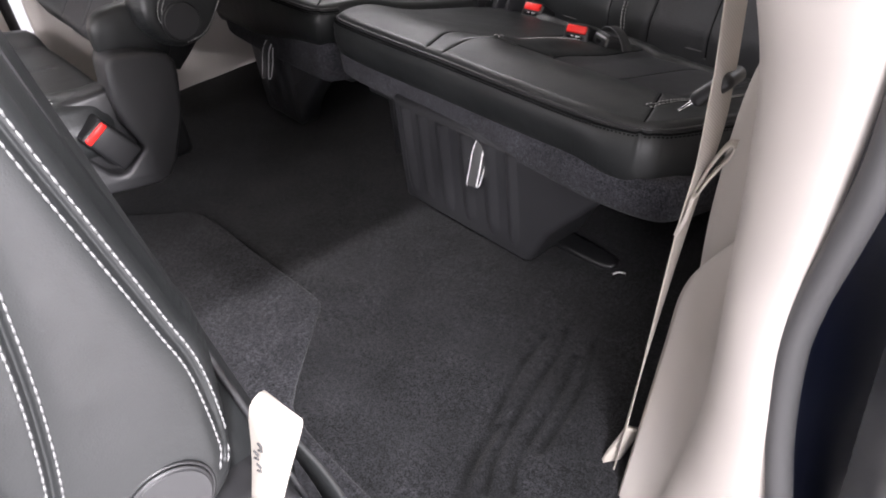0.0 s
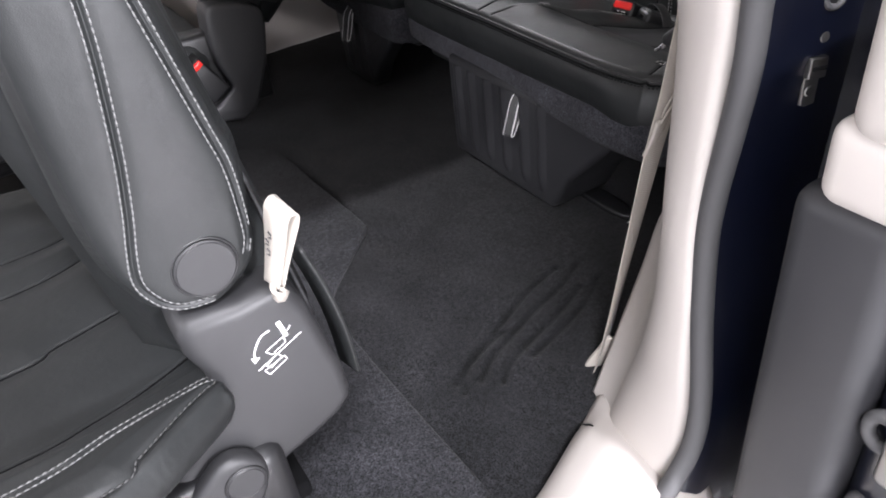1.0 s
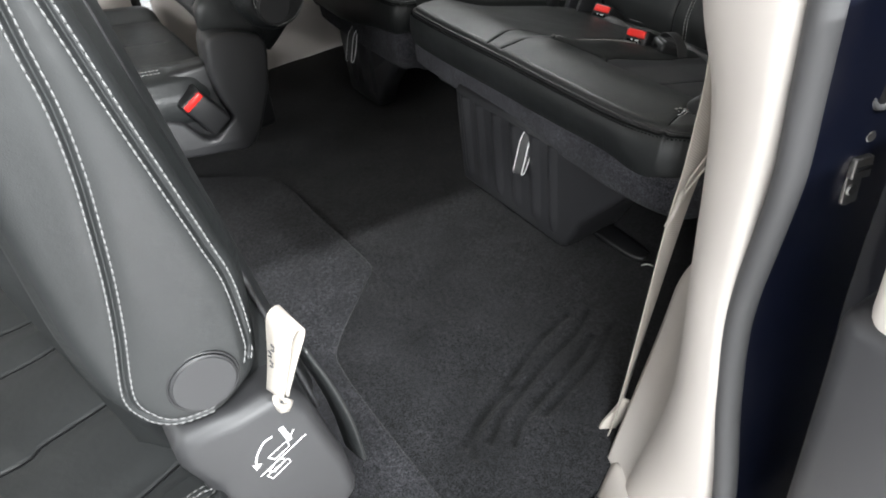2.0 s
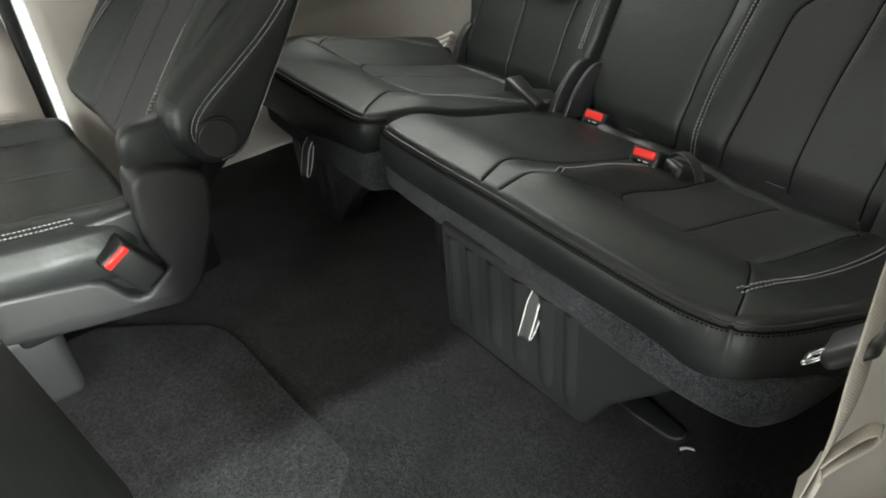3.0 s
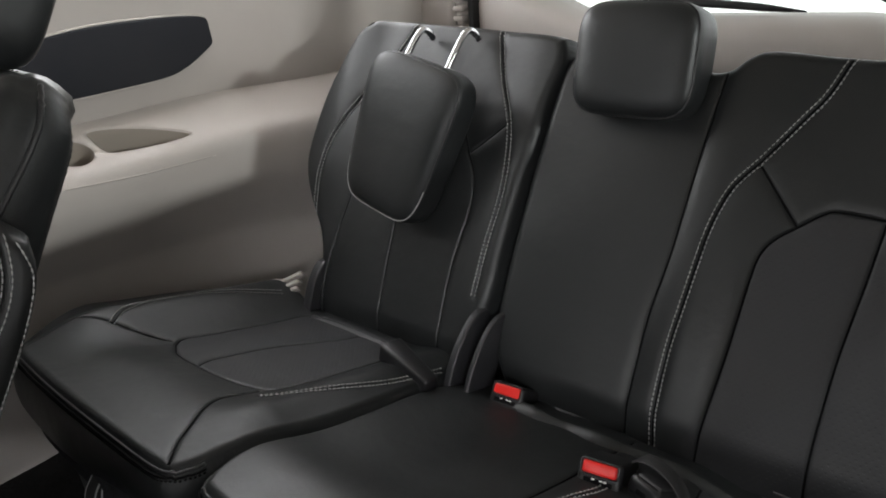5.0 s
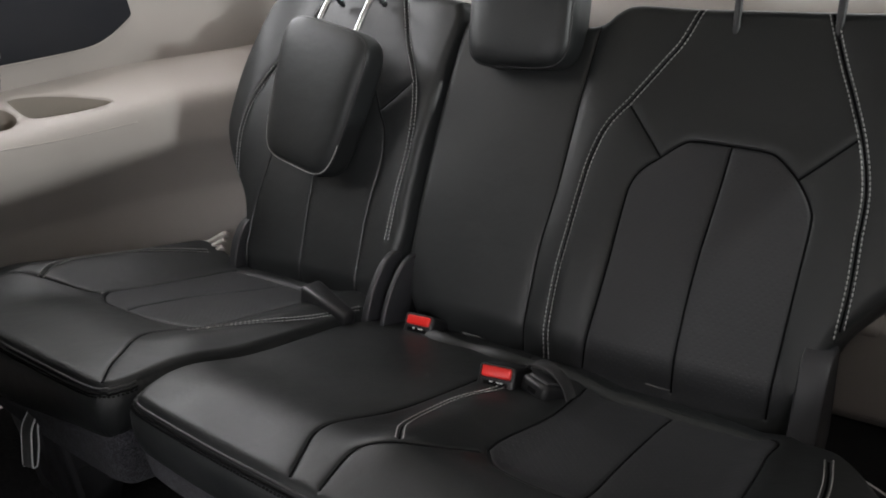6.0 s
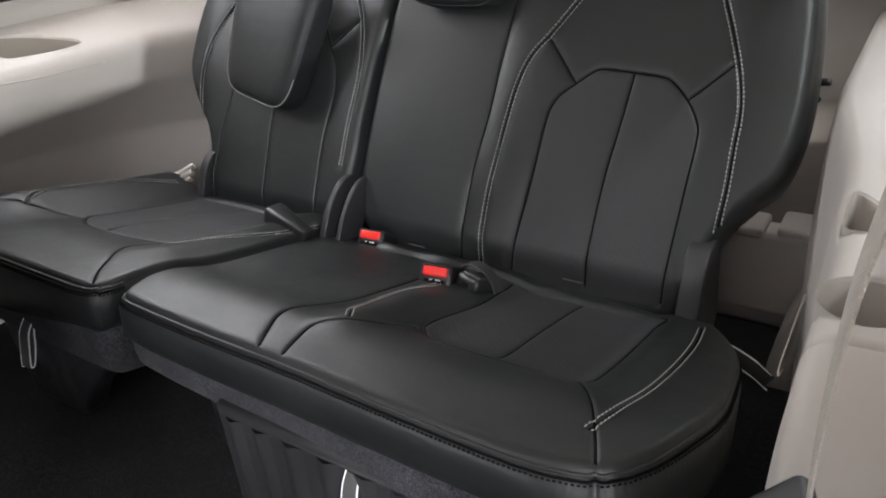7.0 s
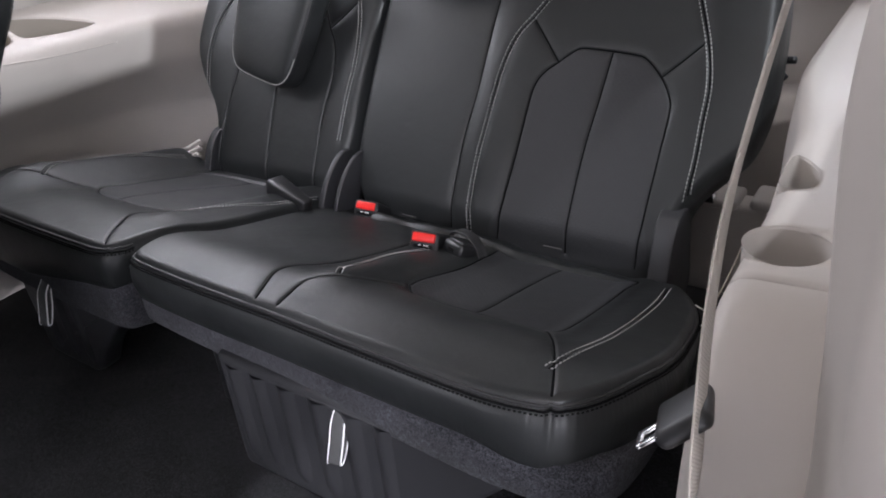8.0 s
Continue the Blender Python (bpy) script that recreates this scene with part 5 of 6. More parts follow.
# second tongue parked in its holder, with the belt looping over it
holder = thing("belt_latch", (-0.405, 0.41, 0.20), "black parked belt latch with its belt looped over it", "belt latch")
hm = Matrix.Translation((-0.402, 0.372, 0.233)) @ Matrix.Rotation(radians(-20), 4, "Z") @ Matrix.Rotation(radians(62), 4, "X")
hb = part("body", block(-0.0245, 0.0245, -0.0125, 0.0125, -0.045, 0.004, 0.008, 4), BLACK, holder, at=hm)
part("hood", block(-0.019, 0.019, 0.007, 0.0155, -0.045, -0.002, 0.004), DARKPLASTIC, hb, "raised black hood", at=hm)
part("slot", block(-0.0075, 0.0075, -0.0055, 0.0005, 0.0030, 0.0048, 0.0008), SEAM, hb, at=hm)
part("webbing", ribbon(smooth_line([(-0.440, 0.430, 0.222), (-0.424, 0.420, 0.238), (-0.402, 0.412, 0.244), (-0.381, 0.406, 0.238), (-0.367, 0.402, 0.222), (-0.362, 0.400, 0.200)], 0.004), (0.1, 1, -0.25), 0.024, 0.002), BLACKBELT, holder, "black belt webbing arched over the latch")
part("edging", tube(smooth_line([(-0.440, 0.418, 0.226), (-0.424, 0.408, 0.242), (-0.402, 0.400, 0.248), (-0.381, 0.394, 0.242), (-0.367, 0.390, 0.226), (-0.362, 0.388, 0.204)], 0.004), 0.0009, 6), RUBBER, holder, "pale woven edge of the webbing")

loose = thing("side_strap", (-0.03, 0.48, 0.12), "black fold-down strap with white edges beside the bench", "pull strap")
sl = smooth_line([(-0.115, 0.482, 0.166), (-0.09, 0.480, 0.163), (-0.045, 0.480, 0.153), (0.0, 0.478, 0.136), (0.03, 0.474, 0.118)], 0.006)
tape = part("tape", ribbon(sl, (0.1, 0.3, 0.95), 0.024, 0.002), BLACKBELT, loose)
for s in (-1, 1):
    d = np.array((0.1, 0.3, 0.95))
    part("edging", tube(sl + d * s * 0.0118, 0.0014, 6), WHITE, tape, "white woven edge")

# folded belt end at the foot of the far trim
fold = thing("belt_anchor", (-1.225, 0.50, 0.19), "gathered beige belt webbing at a black anchor", "belt anchor")
for k in range(4):
    part("fold", ribbon(smooth_line([(-1.285, 0.50 + 0.006 * k, 0.188 + 0.011 * k), (-1.245, 0.488 + 0.008 * k, 0.197 + 0.012 * k), (-1.205, 0.505 + 0.008 * k, 0.215 + 0.013 * k)], 0.005), (0.1, -0.5, 0.6), 0.015, 0.007), BEIGE, fold)
part("anchor", block(-1.275, -1.19, 0.455, 0.485, 0.188, 0.212, 0.008), BLACK, fold, "black anchor cover")
part("label", block(-1.265, -1.20, 0.4535, 0.456, 0.203, 0.208, 0.0005), WHITE, fold, "white label edge")

# near shoulder belt, hanging from the pillar
belt = thing("seat_belt", (0.103, -0.2, 0.0), "beige shoulder belt hanging beside the pillar with black tongue", "seat belt")
run = smooth_line([(0.103, -0.206, -0.01), (0.103, -0.192, 0.03), (0.114, -0.163, 0.207), (0.124, -0.145, 0.337), (0.131, -0.132, 0.41), (0.124, -0.108, 0.48), (0.123, -0.102, 0.577), (0.130, -0.096, 0.665), (0.16, -0.08, 0.85), (0.20, -0.07, 1.06)], 0.012)
acr = np.array([(-0.52 * (1 - k) - 0.09 * k, 1, 0) for k in np.clip((run[:, 2] - 0.1) / 0.35, 0, 1)])
part("webbing", ribbon(run, acr, 0.044, 0.0018), BEIGEBELT, belt)
tong = frame_of((0.113, -0.094, 0.460), (-0.8, -0.35, -0.75), (-0.25, 1, -0.2))
tb = part("tongue", block(-0.020, 0.024, -0.025, 0.025, -0.008, 0.008, 0.0075, 5), BLACK, belt, "black moulded belt tongue", at=tong)
for s in (-1, 1):
    part("prong", block(0.020, 0.040, s * 0.008 - 0.0028, s * 0.008 + 0.0028, -0.0015, 0.0015, 0.001), CHROME, tb, "bright metal prong", at=tong)
part("prong_tip", block(0.038, 0.043, -0.0105, 0.0105, -0.0015, 0.0015, 0.001), CHROME, tb, at=tong)
part("stop_loop", ribbon(smooth_line([(0.128, -0.140, 0.372), (0.136, -0.140, 0.395), (0.150, -0.136, 0.425), (0.158, -0.133, 0.431), (0.156, -0.136, 0.42), (0.143, -0.142, 0.395), (0.132, -0.146, 0.37)], 0.004), (-0.4, 1, 0), 0.015, 0.002), BEIGEBELT, belt, "folded beige webbing loop")
part("stop_loop", ribbon(smooth_line([(0.122, -0.150, 0.335), (0.129, -0.148, 0.355), (0.131, -0.143, 0.375)], 0.004), (-0.4, 1, 0), 0.040, 0.004), BEIGEBELT, belt, "sewn beige webbing band")
part("floor_anchor", ribbon(smooth_line([(0.100, -0.215, -0.02), (0.101, -0.212, 0.0), (0.106, -0.196, 0.022), (0.112, -0.185, 0.045)], 0.004), (0.5, 0.8, 0.0), 0.020, 0.006), BEIGEBELT, belt, "beige stitched belt end at the floor")

# scraps on the carpet
scrap = thing("paper_scrap", (-0.115, 0.078, 0.002), "tiny crumpled white paper scrap on the carpet", "litter")
part("scrap", ribbon(smooth_line([(-0.122, 0.072, 0.003), (-0.116, 0.078, 0.006), (-0.108, 0.086, 0.003)], 0.003), (0.5, -0.5, 0.2), 0.006, 0.0008), WHITE, scrap)


# ---- second-row seat on the far side ----
far_seat = thing("captain_chair", (-1.07, -0.45, 0.0), "black leather captain chair with raised armrest and red buckle", "captain chair", "second-row chairs")
CH = frame_of((0, -0.348, 0.330), (1, 0, 0), (0, 0.92, 1))
kz = 1.359 * 0.925
ch = lambda pts: [(x, (z - 0.33) * kz) for x, z in pts]
wing = ch([(-0.865, 0.36), (-0.885, 0.45), (-0.905, 0.52), (-0.925, 0.60), (-0.925, 0.68), (-0.93, 0.78)])
wing2 = ch([(-1.29, 0.36), (-1.27, 0.45), (-1.25, 0.52), (-1.23, 0.60), (-1.23, 0.68), (-1.225, 0.78)])
inner = ch([(-0.955, 0.345), (-0.965, 0.48), (-0.985, 0.60), (-1.01, 0.655), (-1.05, 0.675), (-1.105, 0.675), (-1.145, 0.655), (-1.17, 0.60), (-1.19, 0.48), (-1.20, 0.345)])
seamsC = [wing, wing2, inner, ch([(-1.0775, 0.675), (-1.0775, 0.345)]), ch([(-0.99, 0.615), (-0.925, 0.65)]), ch([(-1.165, 0.615), (-1.23, 0.65)])]


def swellC(x, y):
    d = np.abs(x + 1.0775)
    return 0.035 * step01(0.12, 0.2, d) - 0.02 * step01(0.215, 0.26, d) + 0.01 * np.sin(np.clip(y / 0.55, 0, 1) * math.pi)


faceC = Pad(ch([(-1.31, 0.345), (-1.2, 0.33), (-0.955, 0.33), (-0.845, 0.345)]),
            ch([(-0.845, 0.345), (-0.832, 0.42), (-0.83, 0.52), (-0.834, 0.62), (-0.838, 0.70), (-0.845, 0.752), (-0.868, 0.778)]),
            ch([(-1.287, 0.778), (-1.2, 0.792), (-1.0775, 0.797), (-0.955, 0.792), (-0.868, 0.778)]),
            ch([(-1.31, 0.345), (-1.323, 0.42), (-1.325, 0.52), (-1.321, 0.62), (-1.315, 0.72), (-1.287, 0.778)]), swellC, seamsC, edge=0.020, width=0.003)
skin, insert = faceC.build(190, 170, [(0.004, -0.008), (0.007, -0.03), (0.006, -0.06), (0.002, -0.10), (-0.01, -0.125), (-0.03, -0.13)], [inner], lambda x, y: 0.42 + 0.45 * (1 - step01(0.15, 0.58, y)))
cover = part("backrest", skin, LEATHER, far_seat, at=CH)
part("insert", insert, INSERT, cover, "perforated dark grey leather insert", at=CH)
for row in seamsC:
    part("seam", faceC.seam_line(row), SEAM, cover, at=CH)
for row in (wing, wing2):
    part("stitching", faceC.stitches([row]), THREAD, cover, "light grey double stitching", at=CH)
rim = faceC.on(np.vstack([faceC.sides[1]]))
part("piping", tube(rim + np.array((0.008, 0, -0.012)), 0.003, 8), PIPING, cover, "black piping down the side", at=CH)
# its head restraint
part("head_restraint", ball_box(0, 0, 0, 0.135, 0.095, 0.05, 0.4), LEATHER, far_seat, "black leather head restraint", at=Matrix.Translation((-1.0775, 0.075, 0.846)) @ Matrix.Rotation(radians(58), 4, "X"))
for x in (-1.15, -1.005):
    part("post", tube([(x, 0.005, 0.735), (x, 0.035, 0.775), (x, 0.06, 0.82)], 0.006, 12), CHROME, far_seat, "chrome head restraint post")
# cushion
CC = frame_of((0, -0.42, 0.285), (1, 0, 0), (0, 1, -0.16))
cc = lambda pts: [(x, y + 0.42) for x, y in pts]
seamsCC = [cc([(-0.90, -0.98), (-0.905, -0.70), (-0.90, -0.45)]), cc([(-1.25, -0.98), (-1.245, -0.70), (-1.25, -0.45)]), cc([(-1.0775, -0.95), (-1.0775, -0.42)])]
stCC = cc([(-0.835, -0.85), (-0.832, -0.70), (-0.828, -0.58), (-0.83, -0.49)])
faceCC = Pad(cc([(-1.33, -0.95), (-1.2, -0.985), (-0.955, -0.985), (-0.825, -0.95)]), cc([(-0.825, -0.95), (-0.80, -0.80), (-0.797, -0.60), (-0.805, -0.45), (-0.835, -0.385)]),
             cc([(-1.32, -0.385), (-1.2, -0.37), (-0.955, -0.37), (-0.835, -0.385)]), cc([(-1.33, -0.95), (-1.36, -0.80), (-1.36, -0.60), (-1.35, -0.45), (-1.32, -0.385)]),
             lambda x, y: 0.022 * step01(0.16, 0.22, np.abs(x + 1.0775)) - 0.01 * step01(0.23, 0.27, np.abs(x + 1.0775)), seamsCC + [stCC], edge=0.025)
(skin,) = faceCC.build(170, 150, [(0.004, -0.006), (0.008, -0.02), (0.008, -0.05), (0.0, -0.07), (-0.02, -0.075)])
cover = part("seat_cushion", skin, LEATHER, far_seat, at=CC)
for row in seamsCC:
    part("seam", faceCC.seam_line(row), SEAM, cover, at=CC)
part("stitching", faceCC.stitches([stCC]), THREAD, cover, "light grey double stitching", at=CC)
# raised armrest
arm_row = [(-0.066, 0.640), (-0.076, 0.602), (-0.100, 0.566), (-0.147, 0.524), (-0.201, 0.486), (-0.262, 0.444), (-0.286, 0.415), (-0.284, 0.388), (-0.268, 0.366), (-0.240, 0.358)]


def arm_roll(x, y):
    """The strip above the double stitching turns away from the aisle."""
    s = (y - 0.488) - 0.72 * (x + 0.20)
    return -0.30 * (s / 2 + np.sqrt(s * s / 4 + 0.00002))


armF = Pad([(-0.312, 0.420), (-0.309, 0.392), (-0.290, 0.362), (-0.264, 0.346), (-0.238, 0.344)],
           [(-0.238, 0.344), (-0.214, 0.354), (-0.193, 0.377), (-0.148, 0.440), (-0.098, 0.512), (-0.064, 0.566), (-0.049, 0.600), (-0.045, 0.628)],
           [(-0.082, 0.636), (-0.064, 0.646), (-0.045, 0.628)],
           [(-0.312, 0.420), (-0.306, 0.442), (-0.288, 0.462), (-0.240, 0.498), (-0.186, 0.540), (-0.138, 0.578), (-0.106, 0.606), (-0.082, 0.636)],
           arm_roll, [arm_row], edge=0.016)
(skin,) = armF.build(90, 190, [(0.004, -0.008), (0.006, -0.020), (0.006, -0.036), (0.002, -0.052), (-0.008, -0.060)])
ARM = frame_of((-0.772, 0, 0), (0, 1, 0), (0, 0, 1))
arm = part("armrest", skin, LEATHER, far_seat, "raised leather armrest", at=ARM)
part("stitching", armF.stitches([arm_row], gap=0.0036, pitch=0.006, length=0.0052, fat=0.0008), THREAD, arm, "light grey double stitching", at=ARM)
part("stitching", armF.stitches([[(-0.056, 0.630), (-0.055, 0.602), (-0.071, 0.567), (-0.105, 0.514), (-0.155, 0.442), (-0.200, 0.380), (-0.228, 0.357), (-0.255, 0.352)]], gap=0, pitch=0.006, length=0.0052, fat=0.0009), THREAD, arm, "light grey edge stitching", at=ARM)
capb = bmesh.new()
bmesh.ops.create_cone(capb, cap_ends=True, segments=40, radius1=0.031, radius2=0.031, depth=0.006)
bmesh.ops.bevel(capb, geom=[e for e in capb.edges if abs(e.verts[0].co.z - e.verts[1].co.z) < 1e-6], offset=0.002, segments=2, affect="EDGES")
for f in capb.faces:
    f.smooth = len(f.verts) == 4
part("pivot_cap", capb, CHARCOAL, arm, "round charcoal pivot cap", at=frame_of((-0.7685, -0.257, 0.390), (0, 1, 0), (0, 0, 1)))
part("pivot_ring", tube([(-0.7685, -0.257 + 0.0325 * math.cos(a), 0.390 + 0.0325 * math.sin(a)) for a in np.linspace(0, 2 * math.pi, 48, endpoint=False)], 0.0018, 8, closed=True, up=(1, 0, 0)), BLACK, arm)
# leather gusset between armrest and shield
part("gusset", ball_box(-0.846, -0.325, 0.366, 0.026, 0.062, 0.060, 0.6), LEATHER, far_seat, "black leather gusset")
# plastic side shield
shield = [(-0.395, 0.350), (-0.388, 0.363), (-0.372, 0.366), (-0.331, 0.358), (-0.293, 0.342), (-0.283, 0.325), (-0.284, 0.300), (-0.298, 0.235), (-0.335, 0.155), (-0.352, 0.133), (-0.375, 0.123), (-0.444, 0.137), (-0.528, 0.154), (-0.637, 0.180), (-0.95, 0.20), (-0.95, 0.265), (-0.61, 0.258), (-0.50, 0.232), (-0.478, 0.220), (-0.452, 0.180), (-0.440, 0.172), (-0.428, 0.170), (-0.420, 0.173), (-0.388, 0.196), (-0.384, 0.204), (-0.400, 0.250), (-0.402, 0.30)]
part("side_shield", slab(shield, 0.075, 0.010, 4), CHARCOAL, far_seat, "charcoal moulded side shield", at=frame_of((-0.785, 0, 0), (0, 1, 0), (0, 0, 1)))
part("shield_back", block(-0.87, -0.815, -0.62, -0.29, 0.14, 0.31, 0.012), BLACK, far_seat, "black recess behind the buckle")
BK = frame_of((-0.772, -0.428, 0.218), (0, 0.855, 0.52), (0, -0.52, 0.855)) @ Matrix.Translation((0.002, 0.018, 0))
bk = part("buckle", block(-0.024, 0.024, -0.047, 0.043, -0.05, 0.004, 0.006), BLACK, far_seat, "black belt buckle", at=BK)
part("button", block(-0.021, 0.021, 0.026, 0.039, 0.0, 0.007, 0.003), RED, bk, "red release button", at=BK)
part("foot", block(-0.93, -0.84, -0.66, -0.56, 0.0, 0.16, 0.02, 4), CHARCOAL, far_seat, "charcoal seat foot")
part("foot", block(-1.30, -1.20, -0.66, -0.56, 0.0, 0.16, 0.02, 4), CHARCOAL, far_seat, "charcoal seat foot")
part("seat_base", block(-1.33, -0.84, -0.95, -0.40, 0.14, 0.23, 0.02), BLACK, far_seat, "black underside of the seat")


# ---- second-row seat beside the open door ----
NEAR = frame_of((0.135, 0, 0.30), (0, 1, 0), (0, 0, 1))
nl = lambda pts: [(y, z - 0.30) for y, z in pts]
near_seat = thing("captain_chair", (-0.08, -0.85, 0.0), "black leather captain chair tipped forward with raised stitched armrest", "captain chair", "second-row chairs")
stA = nl([(-0.7, 0.86), (-0.692, 0.78), (-0.689, 0.7), (-0.687, 0.66), (-0.689, 0.62), (-0.694, 0.58), (-0.7, 0.54), (-0.708, 0.5), (-0.721, 0.442), (-0.713, 0.415), (-0.698, 0.401), (-0.672, 0.396)])
stBn = nl([(-0.69, 0.86), (-0.682, 0.8), (-0.674, 0.745), (-0.666, 0.7), (-0.657, 0.65), (-0.647, 0.6), (-0.635, 0.54), (-0.628, 0.5), (-0.628, 0.443), (-0.633, 0.426)])
armN = Pad(nl([(-0.722, 0.408), (-0.704, 0.393), (-0.683, 0.387), (-0.662, 0.388), (-0.638, 0.401)]),
           nl([(-0.638, 0.401), (-0.625, 0.421), (-0.616, 0.5), (-0.623, 0.54), (-0.635, 0.6), (-0.645, 0.65), (-0.654, 0.7), (-0.662, 0.745), (-0.67, 0.8), (-0.678, 0.86)]),
           nl([(-0.722, 0.86), (-0.7, 0.875), (-0.678, 0.86)]),
           nl([(-0.722, 0.408), (-0.735, 0.443), (-0.741, 0.489), (-0.742, 0.55), (-0.742, 0.62), (-0.74, 0.7), (-0.735, 0.78), (-0.722, 0.86)]),
           lambda x, y: 0.004 * np.sin(np.clip((x + 0.74) / 0.11, 0, 1) * math.pi), [stA, stBn], edge=0.018, width=0.0016, groove=0.0022, puff=0.0016, spread=0.007)
(skin,) = armN.build(150, 420, [(0.004, -0.008), (0.007, -0.022), (0.007, -0.045), (0.002, -0.062), (-0.01, -0.068)])
arm = part("armrest", skin, LEATHER, near_seat, "raised leather armrest", at=NEAR)
for row in (stA, stBn):
    part("stitching", armN.stitches([row], gap=0.0036, pitch=0.0058, length=0.0053, fat=0.0008, lift=0.0003), NEARTHREAD, arm, "light grey double stitching", at=NEAR)
capn = bmesh.new()
bmesh.ops.create_cone(capn, cap_ends=True, segments=48, radius1=0.0255, radius2=0.0255, depth=0.005)
bmesh.ops.bevel(capn, geom=[e for e in capn.edges if abs(e.verts[0].co.z - e.verts[1].co.z) < 1e-6], offset=0.0018, segments=3, affect="EDGES")
for f in capn.faces:
    f.smooth = len(f.verts) == 4
at_cap = NEAR @ Matrix.Translation((-0.67, 0.129, 0.0045))
part("pivot_cap", capn, CHARCOAL, arm, "round charcoal pivot cap", at=at_cap)
part("pivot_ring", tube([(0.0268 * math.cos(a), 0.0268 * math.sin(a), -0.0015) for a in np.linspace(0, 2 * math.pi, 48, endpoint=False)], 0.0013, 8, closed=True), BLACK, arm, at=at_cap)

shN = nl([(-0.711, 0.371), (-0.699, 0.387), (-0.657, 0.383), (-0.625, 0.387), (-0.61, 0.38), (-0.597, 0.352), (-0.589, 0.312), (-0.579, 0.268), (-0.576, 0.227), (-0.579, 0.216), (-0.592, 0.203), (-0.62, 0.190), (-0.650, 0.180), (-0.676, 0.168), (-0.699, 0.150), (-0.722, 0.130), (-0.80, 0.06), (-0.95, 0.05), (-0.95, 0.17), (-0.795, 0.193), (-0.758, 0.226), (-0.717, 0.262), (-0.702, 0.285), (-0.700, 0.32), (-0.711, 0.351)])
part("side_shield", slab(shN, 0.10, 0.015, 6), CHARCOAL, near_seat, "charcoal moulded side shield", at=NEAR @ Matrix.Translation((0, 0, 0.008)))
lever_ = [(-0.721, -0.061), (-0.7, -0.063), (-0.684, -0.081), (-0.683, -0.103), (-0.693, -0.127), (-0.706, -0.143), (-0.724, -0.152), (-0.77, -0.125), (-0.766, -0.102), (-0.743, -0.078)]
lv = part("recline_lever", slab(smooth_line(lever_, 0.006, closed=True)[:-1], 0.022, 0.008, 5), CHARCOAL, near_seat, "charcoal recline lever", at=NEAR @ Matrix.Translation((0, 0, 0.031)))
knob = bmesh.new()
bmesh.ops.create_cone(knob, cap_ends=True, segments=40, radius1=0.0185, radius2=0.0185, depth=0.004)
bmesh.ops.bevel(knob, geom=[e for e in knob.edges if abs(e.verts[0].co.z - e.verts[1].co.z) < 1e-6], offset=0.0014, segments=3, affect="EDGES")
for f in knob.faces:
    f.smooth = len(f.verts) == 4
at_knob = NEAR @ Matrix.Translation((-0.706, -0.093, 0.0315))
part("lever_cap", knob, CHARCOAL, lv, "round cap on the lever", at=at_knob)
part("lever_ring", tube([(0.0195 * math.cos(a), 0.0195 * math.sin(a), 0.0) for a in np.linspace(0, 2 * math.pi, 40, endpoint=False)], 0.0012, 8, closed=True), BLACK, lv, at=at_knob)
# leather gathered in folds between cushion and shield
upper_ = smooth_line([(0.137, -0.695, 0.312), (0.157, -0.734, 0.312), (0.180, -0.774, 0.312), (0.202, -0.810, 0.312), (0.208, -0.837, 0.312), (0.226, -1.0, 0.305)], 0.01)
lower_ = even(smooth_line([(0.148, -0.690, 0.287), (0.148, -0.712, 0.263), (0.148, -0.747, 0.245), (0.148, -0.779, 0.228), (0.148, -0.808, 0.218), (0.15, -1.0, 0.10)], 0.01), count=len(upper_))
fold_rows = []
for k in np.linspace(0, 1, 33):
    line_ = upper_ * (1 - k) + lower_ * k
    bulge = 0.012 * math.sin(math.pi * k) + 0.0042 * math.sin(k * math.pi * 7) * math.sin(math.pi * min(1.0, k * 1.3 + 0.1))
    fan = np.linspace(0.25, 1.0, len(line_))[:, None]
    fold_rows.append(line_ + np.array((0.80, -0.25, 0.55)) * bulge * fan)
part("gusset", loft(fold_rows), LEATHER, near_seat, "black leather gathered in folds beside the cushion")

# folding pictogram printed on the shield
pic = [("arrow", [(-0.638, 0.345), (-0.646, 0.343), (-0.653, 0.335), (-0.657, 0.327), (-0.657, 0.32)], 0.0009), ("ground_line", [(-0.611, 0.328), (-0.658, 0.307)], 0.0006), ("back", [(-0.629, 0.35), (-0.627, 0.341), (-0.625, 0.331)], 0.0024),
       ("seat", [(-0.628, 0.332), (-0.627, 0.325), (-0.642, 0.318), (-0.647, 0.324), (-0.628, 0.332)], 0.0005), ("folded", [(-0.632, 0.311), (-0.63, 0.306), (-0.649, 0.297), (-0.653, 0.304), (-0.632, 0.311)], 0.0005), ("folded", [(-0.638, 0.317), (-0.634, 0.311), (-0.646, 0.304), (-0.65, 0.308), (-0.638, 0.317)], 0.0005),
       ("tip", [(-0.623, 0.336), (-0.619, 0.341)], 0.0006)]
picto = thing("fold_pictogram", (0.14, -0.635, 0.30), "white printed seat-folding pictogram on the charcoal shield", "printed sign")
for name_, pts_, w_ in pic:
    flat_ = even(nl(pts_), step=0.0015) if len(pts_) == 5 and pts_[0] == pts_[-1] else smooth_line(nl(pts_), 0.0015)
    line_ = np.column_stack([flat_, np.full(len(flat_), 0.0086)])
    part("mark", tube(line_, w_, 6, squash=0.2), WHITE, picto, at=NEAR)
